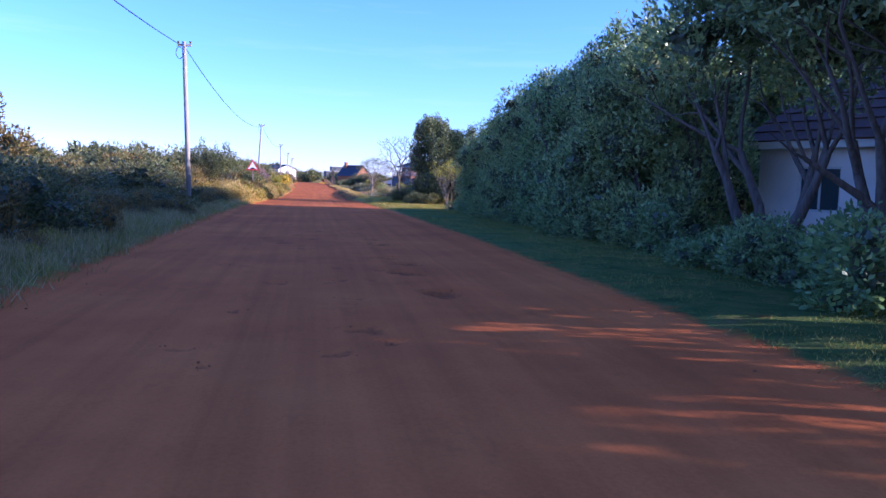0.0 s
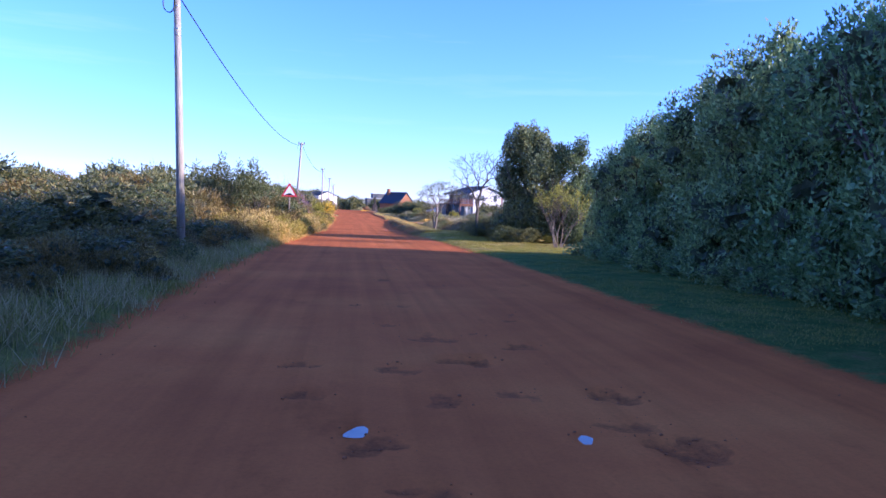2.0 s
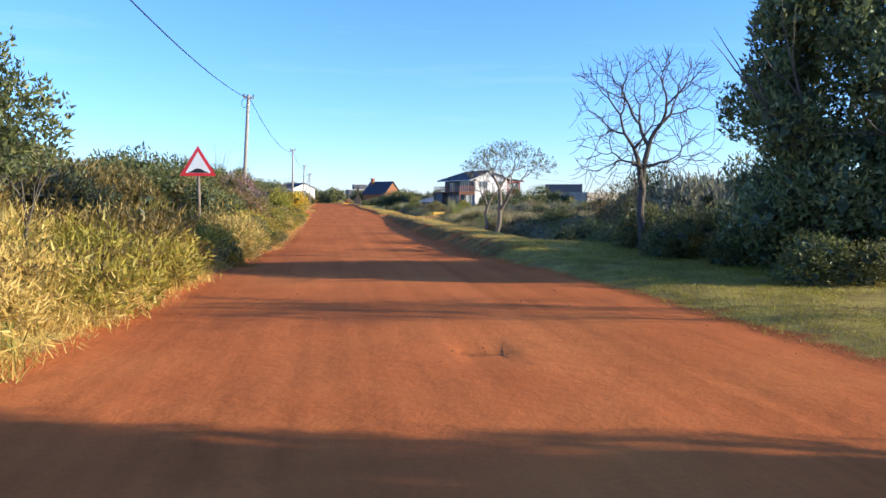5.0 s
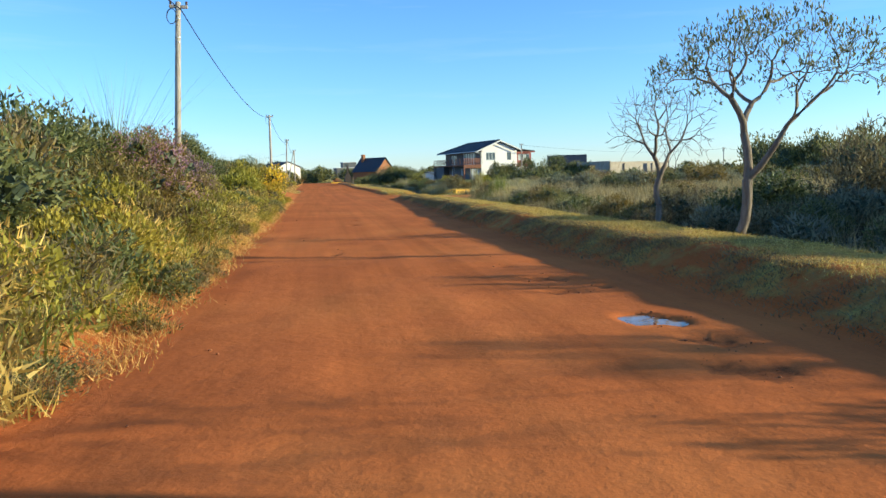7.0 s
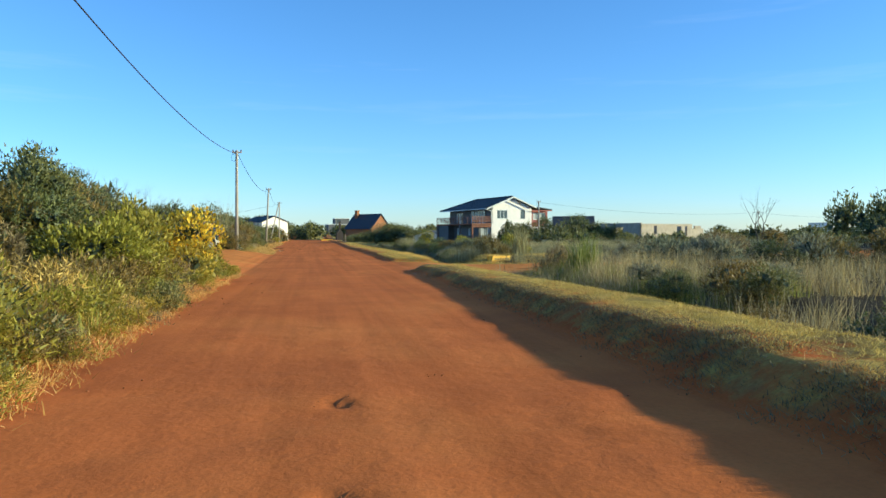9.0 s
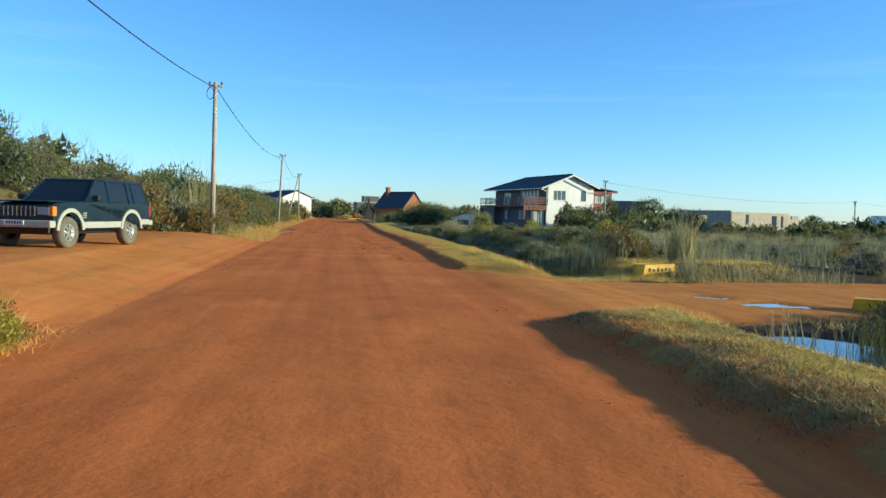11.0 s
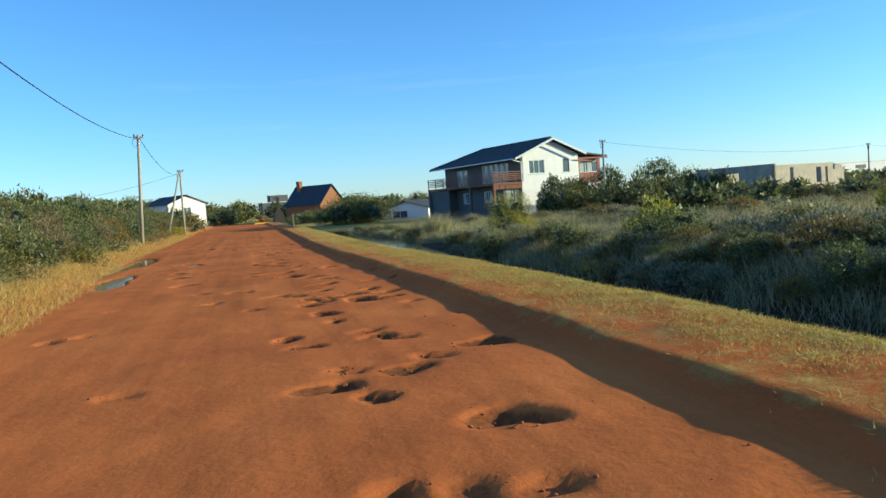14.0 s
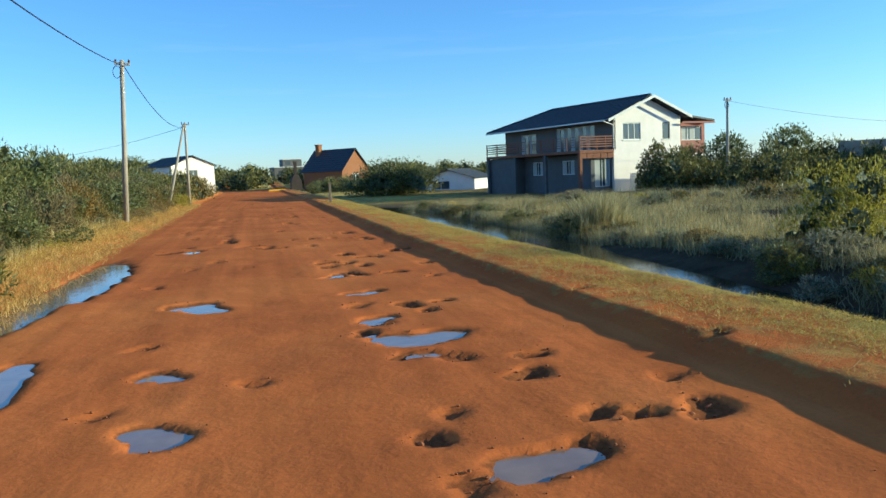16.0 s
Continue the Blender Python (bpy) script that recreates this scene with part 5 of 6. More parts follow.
def prism(points, y0, y1):
    """A flat polygon in x and z, given depth along y."""
    bm = bmesh.new()
    front = [bm.verts.new((x, y0, z)) for x, z in points]
    back = [bm.verts.new((x, y1, z)) for x, z in points]
    n = len(points)
    for k in range(n):
        bm.faces.new((front[k], front[(k + 1) % n], back[(k + 1) % n], back[k]))
    faces = [bm.faces.new(front), bm.faces.new(back[::-1])]
    bmesh.ops.triangulate(bm, faces=faces)
    return bm


def warning_sign(x, y, top, side):
    g = height_at(x, y)
    ob = thing("road_sign", pose(x, y, g, 0, 0, 3), "red-bordered triangular road hump warning sign on a post", "road sign")
    h, t = side * 0.866, top - g

    def tri(inset, y0, y1):
        s = 1 - inset
        c = t - h * 2 / 3
        return prism([(-side / 2 * s, c - h / 3 * s), (side / 2 * s, c - h / 3 * s), (0, c + h * 2 / 3 * s)], y0, y1)

    part("border", tri(0.0, -0.006, 0.0), RED, ob, "red triangle border")
    part("face", tri(0.30, -0.012, -0.007), WHITE_SIGN, ob, "white triangle face")
    c = t - h * 2 / 3
    hump = [(-0.26 * side, c - 0.17 * side)] + [(side * (-0.2 + 0.4 * k / 10), c - 0.165 * side + 0.09 * side * math.sin(math.pi * k / 10)) for k in range(11)] + [(0.26 * side, c - 0.17 * side), (0.26 * side, c - 0.195 * side), (-0.26 * side, c - 0.195 * side)]
    part("hump_symbol", prism(hump, -0.017, -0.013), BLACK, ob, "black road hump symbol")
    part("post", tapered(bmesh.new(), -0.3, t - h * 0.3, 0.045, 0.045, 12, 0, 0.05), BARK_PALE, ob, "pale wooden post", True)


warning_sign(-3.95, 61.0, 2.95, 1.0)


# ---- yellow concrete blocks and marker post ----
YELLOW_PAINT = make_plain("chipped_yellow_paint", (0.8, 0.43, 0.01), 0.6, 0.25, 5, 0.004)


def yellow_block(x, y, z, turn, length, bars=True, label="yellow-painted concrete block with worn black lettering"):
    ob = thing("concrete_block", pose(x, y, z, 0, 0, turn), label, "concrete block", "yellow blocks at the track")
    bm = prism([(-length / 2, 0), (length / 2, 0), (length / 2 - 0.04, 0.28), (-length / 2 + 0.04, 0.28)], -0.19, 0.19)
    bmesh.ops.bevel(bm, geom=list(bm.edges), offset=0.012, segments=1, affect="EDGES")
    part("body", bm, YELLOW_PAINT, ob)
    if bars:
        for k in range(6):
            part("mark", boxed(-0.42 + k * 0.155, -0.33 + k * 0.155, -0.195, -0.19, 0.09, 0.19 - 0.02 * (k % 2)), BLACK, ob, "worn dark painted mark")
    return ob


yellow_block(9.7, 107.75, height_at(9.7, 107.75) - 0.09, 23, 1.2)
yellow_block(10.75, 100.2, height_at(10.75, 100.2) - 0.07, -40, 1.2, False, "yellow-painted concrete block, chipped, beside the track")
yellow_block(4.6, 250.0, height_at(4.6, 250.0) - 0.03, 5, 2.6, False, "yellow-painted concrete block at the road's end")
post = thing("marker_post", pose(5.5, 178.9, height_at(5.5, 178.9)), "short pale wooden marker post on the verge", "marker post")
part("shaft", boxed(-0.075, 0.075, -0.075, 0.075, -0.2, 1.25, bevel=0.012), BARK_PALE, post)


CLOD = make_plain("dark_clods", (0.3, 0.1, 0.03), 0.95, 0.5, 20)


def loose_stones():
    """Clods and pebbles on the road, thickest round the potholes and along its edges."""
    rng = np.random.RandomState(77)
    pts = []
    for hx, hy, r0, deep, wet, long in HOLES:
        for _ in range(int(3 + r0 * 60)):
            a, q = rng.rand() * 6.283, r0 * rng.uniform(0.15, 1.5)
            pts.append((hx + q * math.cos(a), hy + q * math.sin(a)))
    for _ in range(700):
        y = rng.uniform(2, 190)
        side = rng.rand() < 0.5
        pts.append(((road_left(y) + abs(rng.normal()) * 0.5) if side else (road_right(y) - abs(rng.normal()) * 0.5), y))
    P = np.array(pts)
    z = height(P[:, 0], P[:, 1])
    cv, cf = ICO1
    S = 0.004 + 0.014 * rng.rand(len(P)) ** 4 + 0.024 * rng.rand(len(P)) ** 3 * (wetness(P[:, 0], P[:, 1]) > 0.9)
    V = (P[:, None, :] * [1, 1]).repeat(len(cv), 1)
    V = np.concatenate([V + cv[None, :, :2] * S[:, None, None] * rng.uniform(0.7, 1.3, (len(P), len(cv), 2)), (z[:, None] + S[:, None] * 0.3 + cv[None, :, 2] * S[:, None] * 0.7)[..., None]], -1)
    F = (cf[None] + (np.arange(len(P)) * len(cv))[:, None, None]).reshape(-1, 3)
    tagged(new("loose_stones", mesh_of("loose_stones", V.reshape(-1, 3), F, CLOD)), "loose red clods and pebbles on the road", "stones", kind="stuff")


loose_stones()


# ---- the parked off-road car ----
NAVY = make_plain("dark_blue_car_paint", (0.01, 0.022, 0.032), 0.22, 0.2, 2)
SILVER = make_plain("dusty_silver_trim", (0.4, 0.37, 0.31), 0.45, 0.15, 4)
RUBBER = make_plain("dusty_rubber", (0.13, 0.11, 0.08), 0.85, 0.3, 6)
ALLOY = make_plain("alloy_rim", (0.45, 0.43, 0.4), 0.4, 0.2, 6, metal=0.6)
CHROME = make_plain("dull_chrome", (0.6, 0.6, 0.6), 0.25, 0.1, metal=0.9)
AMBER = make_plain("amber_lens", (0.75, 0.22, 0.02), 0.2, 0.1)
LENS = make_plain("clear_lamp_lens", (0.3, 0.32, 0.33), 0.12, 0.1)
RED_LENS = make_plain("red_lamp_lens", (0.5, 0.015, 0.012), 0.2, 0.1)
SEAT = make_plain("grey_seat_cloth", (0.1, 0.1, 0.11), 0.9, 0.2)


def make_car_glass():
    n = Nodes("car_window_glass")
    n.done((0.06, 0.075, 0.08), 0.03, spec=0.5)
    n.set(n.bsdf, "Transmission Weight", 0.75)
    n.set(n.bsdf, "IOR", 1.35)
    return n.mat


CAR_GLASS = make_car_glass()


def side_profile(points, x0, x1):
    """A polygon in y and z, given width along x."""
    bm = bmesh.new()
    a = [bm.verts.new((x0, y, z)) for y, z in points]
    b = [bm.verts.new((x1, y, z)) for y, z in points]
    n = len(points)
    for k in range(n):
        bm.faces.new((a[k], a[(k + 1) % n], b[(k + 1) % n], b[k]))
    bmesh.ops.triangulate(bm, faces=[bm.faces.new(a[::-1]), bm.faces.new(b)])
    return bm


def slab(bm, corners, thick):
    """A thin plate with four corners, thickened along its normal."""
    c = [Vector(p) for p in corners]
    nrm = (c[1] - c[0]).cross(c[3] - c[0]).normalized() * thick
    v = [bm.verts.new(p) for p in c] + [bm.verts.new(p + nrm) for p in c]
    for f in ((0, 1, 2, 3), (7, 6, 5, 4), (0, 4, 5, 1), (1, 5, 6, 2), (2, 6, 7, 3), (3, 7, 4, 0)):
        bm.faces.new([v[k] for k in f])
    return bm


def ring_arc(y, z, r0, r1, x0, x1, n=14):
    """Half a ring round a wheel."""
    pts = [(y + r1 * math.cos(a), z + r1 * math.sin(a)) for a in np.linspace(0.05, math.pi - 0.05, n)]
    pts += [(y + r0 * math.cos(a), z + r0 * math.sin(a)) for a in np.linspace(math.pi - 0.05, 0.05, n)]
    return side_profile(pts, x0, x1)


def lathe(profile, n=28):
    """Turns (radius, x) pairs round the x axis."""
    bm = bmesh.new()
    rings = [[bm.verts.new((x, r * math.cos(6.2832 * k / n), r * math.sin(6.2832 * k / n))) for k in range(n)] for r, x in profile]
    for a, b in zip(rings, rings[1:]):
        for k in range(n):
            bm.faces.new((a[k], a[(k + 1) % n], b[(k + 1) % n], b[k]))
    return bm


def car_wheel(parent, x, y, side):
    ty = part("wheel", lathe([(0.20, -0.09), (0.30, -0.115), (0.345, -0.10), (0.365, -0.06), (0.365, 0.06), (0.345, 0.10), (0.30, 0.115), (0.20, 0.09)]), RUBBER, parent, "dusty black off-road tyre", True)
    ty.location = (x, y, 0.365)
    rim = part("rim", lathe([(0.205, 0.085), (0.19, 0.095), (0.17, 0.05), (0.07, 0.04), (0.06, 0.075), (0.0, 0.08)]), ALLOY, ty, "alloy rim", True)
    rim.scale = (side, 1, 1)
    for k in range(8):
        a = 6.2832 * k / 8
        bm = beam(bmesh.new(), (0.085 * side, 0.05 * math.cos(a), 0.05 * math.sin(a)), (0.085 * side, 0.19 * math.cos(a), 0.19 * math.sin(a)), 0.026, 0.03)
        part("spoke", bm, ALLOY, ty, "alloy spoke")


def off_road_car(m):
    car = thing("off_road_car", m, "dark blue-green boxy four-door off-road car with silver trim, parked", "car")
    W = 0.84
    arch = lambda y: [(y - 0.44 * math.cos(a), 0.40 + 0.44 * math.sin(a)) for a in np.linspace(0.15, math.pi - 0.15, 12)]
    low = [(-0.92, 0.62), (-0.92, 0.50), *arch(0.0), (0.5, 0.43), (2.08, 0.43), *arch(2.58), (3.16, 0.52), (3.2, 0.72), (3.18, 0.97), (2.9, 1.02), (1.98, 1.08), (-0.93, 1.08)]
    bm = side_profile(low, -W, W)
    bmesh.ops.bevel(bm, geom=[e for e in bm.edges if abs(e.verts[0].co.x - e.verts[1].co.x) < 1e-6 and min(v.co.z for v in e.verts) > 0.95], offset=0.04, segments=2, affect="EDGES")
    part("body", bm, NAVY, car)
    part("bonnet", boxed(-0.66, 0.66, 2.05, 3.1, 1.045, 1.075, bevel=0.02), NAVY, car)
    # cabin: roof, pillars, panes
    part("roof", boxed(-0.66, 0.66, -0.78, 1.36, 1.575, 1.63, bevel=0.025), NAVY, car)
    for s in (-1, 1):
        for y0, y1, w in ((1.95, 1.34, 0.035), (0.92, 0.88, 0.04), (0.02, 0.0, 0.04), (-0.22, -0.24, 0.03), (-0.9, -0.76, 0.05)):
            part("pillar", beam(bmesh.new(), (s * 0.80, y0, 1.06), (s * 0.645, y1, 1.59), w), NAVY, car)
        for y0, y1, t0, t1 in ((0.96, 1.9, 0.92, 1.3), (0.06, 0.88, 0.04, 0.84), (-0.18, 0.0, -0.2, -0.02), (-0.86, -0.26, -0.72, -0.27)):
            part("side_window", slab(bmesh.new(), [(s * 0.79, y0, 1.09), (s * 0.79, y1, 1.09), (s * 0.65, t1, 1.57), (s * 0.65, t0, 1.57)], 0.006 * s), CAR_GLASS, car, "tinted side window")
        part("roof_rail", boxed(s * 0.58 - 0.015, s * 0.58 + 0.015, -0.6, 1.1, 1.64, 1.67, bevel=0.006), BLACK, car, "black roof rail")
        part("mirror", boxed(s * 0.95 - 0.09, s * 0.95 + 0.09, 1.68, 1.8, 1.1, 1.24, bevel=0.03), BLACK, car, "black wing mirror")
        part("sill_panel", boxed(s * W - 0.012, s * W + 0.012, 0.47, 2.1, 0.46, 0.61, bevel=0.006), SILVER, car, "silver lower door panel")
        part("sill_panel", boxed(s * W - 0.012, s * W + 0.012, -0.9, -0.46, 0.52, 0.66, bevel=0.006), SILVER, car, "silver lower rear panel")
        for y in (0.0, 2.58):
            part("wheel_arch", ring_arc(y, 0.40, 0.43, 0.52, s * W - 0.03 if s < 0 else W - 0.01, s * W + 0.01 if s < 0 else W + 0.03), SILVER, car, "silver wheel arch flare")
            car_wheel(car, s * 0.72, y, s)
        for y in (0.12, 1.05):
            part("door_handle", boxed(s * (W + 0.012) - 0.012, s * (W + 0.012) + 0.012, y, y + 0.16, 0.93, 0.97, bevel=0.005), BLACK, car, "black door handle")
        for y in (0.02, 0.92, 1.98):
            part("door_gap", boxed(s * (W + 0.001) - 0.002, s * (W + 0.001) + 0.002, y, y + 0.012, 0.46, 1.07), BLACK, car, "dark gap between doors")
        for z in (0.70, 0.75, 0.80):
            part("badge_bar", boxed(s * W - 0.006, s * W + 0.006, 1.95, 2.1, z, z + 0.02), SILVER, car)
        part("headlight", boxed(s * 0.62 - 0.14, s * 0.62 + 0.14, 3.17, 3.22, 0.76, 0.93, bevel=0.012), LENS, car, "square glass headlight")
        part("indicator", boxed(s * 0.80 - 0.05, s * 0.80 + 0.05, 3.08, 3.215, 0.74, 0.95, bevel=0.012), AMBER, car, "amber corner indicator")
        part("tail_light", boxed(s * 0.8 - 0.05, s * 0.8 + 0.05, -0.96, -0.9, 0.72, 1.02, bevel=0.01), RED_LENS, car, "red tail light")
    part("windscreen", slab(bmesh.new(), [(-0.77, 1.94, 1.08), (0.77, 1.94, 1.08), (0.63, 1.37, 1.58), (-0.63, 1.37, 1.58)], 0.006), CAR_GLASS, car, "windscreen")
    part("rear_window", slab(bmesh.new(), [(0.76, -0.92, 1.1), (-0.76, -0.92, 1.1), (-0.63, -0.79, 1.57), (0.63, -0.79, 1.57)], 0.006), CAR_GLASS, car, "rear window")
    part("grille", boxed(-0.46, 0.46, 3.17, 3.19, 0.72, 0.95), BLACK, car, "dark grille recess")
    for k in range(9):
        part("grille_slat", boxed(-0.44 + k * 0.105, -0.41 + k * 0.105, 3.19, 3.225, 0.73, 0.94, bevel=0.006), CHROME, car, "chrome grille bar")
    part("front_bumper", boxed(-0.86, 0.86, 3.12, 3.32, 0.48, 0.64, bevel=0.03), SILVER, car, "silver front bumper")
    part("rear_bumper", boxed(-0.86, 0.86, -1.08, -0.9, 0.5, 0.64, bevel=0.03), SILVER, car, "silver rear bumper")
    plate = part("number_plate", boxed(-0.24, 0.24, 3.32, 3.33, 0.53, 0.64, bevel=0.004), WHITE_SIGN, car, "number plate")
    for k in range(6):
        part("plate_bar", boxed(-0.19 + k * 0.065, -0.15 + k * 0.065, 3.331, 3.334, 0.555, 0.615), BLACK, plate)
    part("underbody", boxed(-0.6, 0.6, -0.7, 3.0, 0.32, 0.5, bevel=0.05), BLACK, car, "dark underbody")
    part("dashboard", boxed(-0.72, 0.72, 1.5, 1.9, 0.95, 1.12, bevel=0.04), BLACK, car, "dark dashboard")
    for x in (-0.36, 0.36):
        for y in (0.95, 0.05):
            part("car_seat", box(boxed(x - 0.23, x + 0.23, y - 0.1, y + 0.4, 0.6, 0.85, bevel=0.05), x - 0.22, x + 0.22, y - 0.16, y - 0.04, 0.8, 1.36, 0.04), SEAT, car, "grey cloth seat")
    return car


off_road_car(pose(-4.97, 109.1, 0.40, 0, 0, 165))


# ---- houses ----
WHITE_WALL = make_plain("white_plaster", (0.88, 0.79, 0.71), 0.8, 0.06, 1.2, 0.004)
GREY_WALL = make_plain("dark_grey_plaster", (0.13, 0.12, 0.115), 0.85, 0.12, 1.5, 0.004)
RED_WALL = make_plain("brick_red_boards", (0.3, 0.085, 0.06), 0.7, 0.15, 2, 0.004)
DECK_WOOD = make_bark("red_brown_deck_wood", (0.16, 0.07, 0.04), (0.32, 0.15, 0.09))
DARK_TRIM = make_plain("dark_window_frame", (0.05, 0.045, 0.04), 0.5, 0.2)
PALE_TRIM = make_plain("white_trim", (0.7, 0.68, 0.63), 0.6, 0.06)
PANE = make_glass("window_pane", (0.06, 0.075, 0.085))
CURTAIN = make_plain("pale_curtain", (0.45, 0.45, 0.42), 0.9, 0.1, 3)
SLATE = make_plain("dark_slate_tile", (0.042, 0.046, 0.055), 0.65, 0.25, 3, 0.01)
BROWN_TILE = make_plain("brown_roof_tile", (0.1, 0.055, 0.036), 0.8, 0.25, 3, 0.01)
DARK_BRICK = make_plain("sooty_brick", (0.05, 0.035, 0.028), 0.9, 0.3, 3, 0.01)
BLOCKWORK = make_plain("bare_concrete_block", (0.42, 0.34, 0.25), 0.95, 0.2, 1.5, 0.01)


def make_brick():
    n = Nodes("orange_brickwork")
    xyz = n.add("SeparateXYZ", {0: n.local()})
    flat = n.add("CombineXYZ", {0: n.math("ADD", xyz.outputs[0], xyz.outputs[1]), 1: xyz.outputs[2]})
    tex = n.add("TexBrick", {"Vector": flat.outputs[0], "Color1": (0.36, 0.145, 0.06), "Color2": (0.26, 0.1, 0.04), "Mortar": (0.27, 0.2, 0.135), "Scale": 4.0, "Mortar Size": 0.012})
    return n.done(tex.outputs["Color"], 0.9, n.noise(6, 5, own=True), 0.01, spec=0.2)


BRICK = make_brick()


def wall(bm, length, z0, z1, thick, openings=(), top=None):
    """A wall along +x with its outer face at y = 0; openings (x0, x1, z0, z1) go right through."""
    xs = sorted({0.0, length, *[o[0] for o in openings], *[o[1] for o in openings]})
    zs = sorted({z0, z1, *[o[2] for o in openings], *[o[3] for o in openings]})
    for a, b in zip(xs, xs[1:]):
        for c, d in zip(zs, zs[1:]):
            if not any(o[0] <= a and b <= o[1] and o[2] <= c and d <= o[3] for o in openings):
                box(bm, a, b, 0, thick, c, d)
    bmesh.ops.remove_doubles(bm, verts=bm.verts, dist=0.0005)
    return bm


def placed(bm, m):
    bmesh.ops.transform(bm, matrix=m, verts=bm.verts)
    return bm


def window(parent, m, x0, x1, z0, z1, bars=1, trim=None, curtain=False):
    """Frame, bars and pane in an opening of a wall laid along +x at the pose m."""
    fr, w = trim or DARK_TRIM, 0.06
    bm = bmesh.new()
    for a in ((x0, x1, z0, z0 + w), (x0, x1, z1 - w, z1), (x0, x0 + w, z0 + w, z1 - w), (x1 - w, x1, z0 + w, z1 - w)):
        box(bm, a[0], a[1], 0.05, 0.11, a[2], a[3])
    for k in range(bars):
        x = x0 + (x1 - x0) * (k + 1) / (bars + 1)
        box(bm, x - w / 2, x + w / 2, 0.055, 0.105, z0 + w, z1 - w)
    win = part("window", placed(bm, m), fr, parent, "framed window")
    part("pane", placed(boxed(x0 + w, x1 - w, 0.075, 0.085, z0 + w, z1 - w), m), PANE, win, "reflecting window pane")
    if curtain:
        # each drape is one pleated strip
        for a in np.arange(x0 + w, x1 - w - 0.3, 0.96):
            bm = bmesh.new()
            rows = [[bm.verts.new((a + 0.06 * k, 0.058 + 0.006 * (k % 2), z)) for k in range(9)] for z in (z0 + w, z1 - w)]
            for k in range(8):
                bm.faces.new((rows[0][k], rows[0][k + 1], rows[1][k + 1], rows[1][k]))
            part("curtain", placed(bm, m), CURTAIN, win, "pale curtain")
    return win


def roof_slope(roof, material, a, b, c, d, courses, lift=0.03):
    """Overlapping tile courses from the eave a-b up to the ridge d-c, each a piece of the roof."""
    a, b, c, d = (Vector(p) for p in (a, b, c, d))
    up = (b - a).cross(d - a).normalized()
    up = up if up.z > 0 else -up
    for k in range(courses):
        s, t = k / courses, (k + 1.15) / courses
        p = [a.lerp(d, s) + up * lift * 1.6, b.lerp(c, s) + up * lift * 1.6, b.lerp(c, min(t, 1)) + up * 0.005, a.lerp(d, min(t, 1)) + up * 0.005]
        bm = bmesh.new()
        v = [bm.verts.new(q) for q in p] + [bm.verts.new(q - up * lift * 1.5) for q in p]
        for f in ((0, 1, 2, 3), (7, 6, 5, 4), (0, 4, 5, 1), (1, 5, 6, 2), (2, 6, 7, 3), (3, 7, 4, 0)):
            bm.faces.new([v[i] for i in f])
        part("tile_course", bm, material, roof)


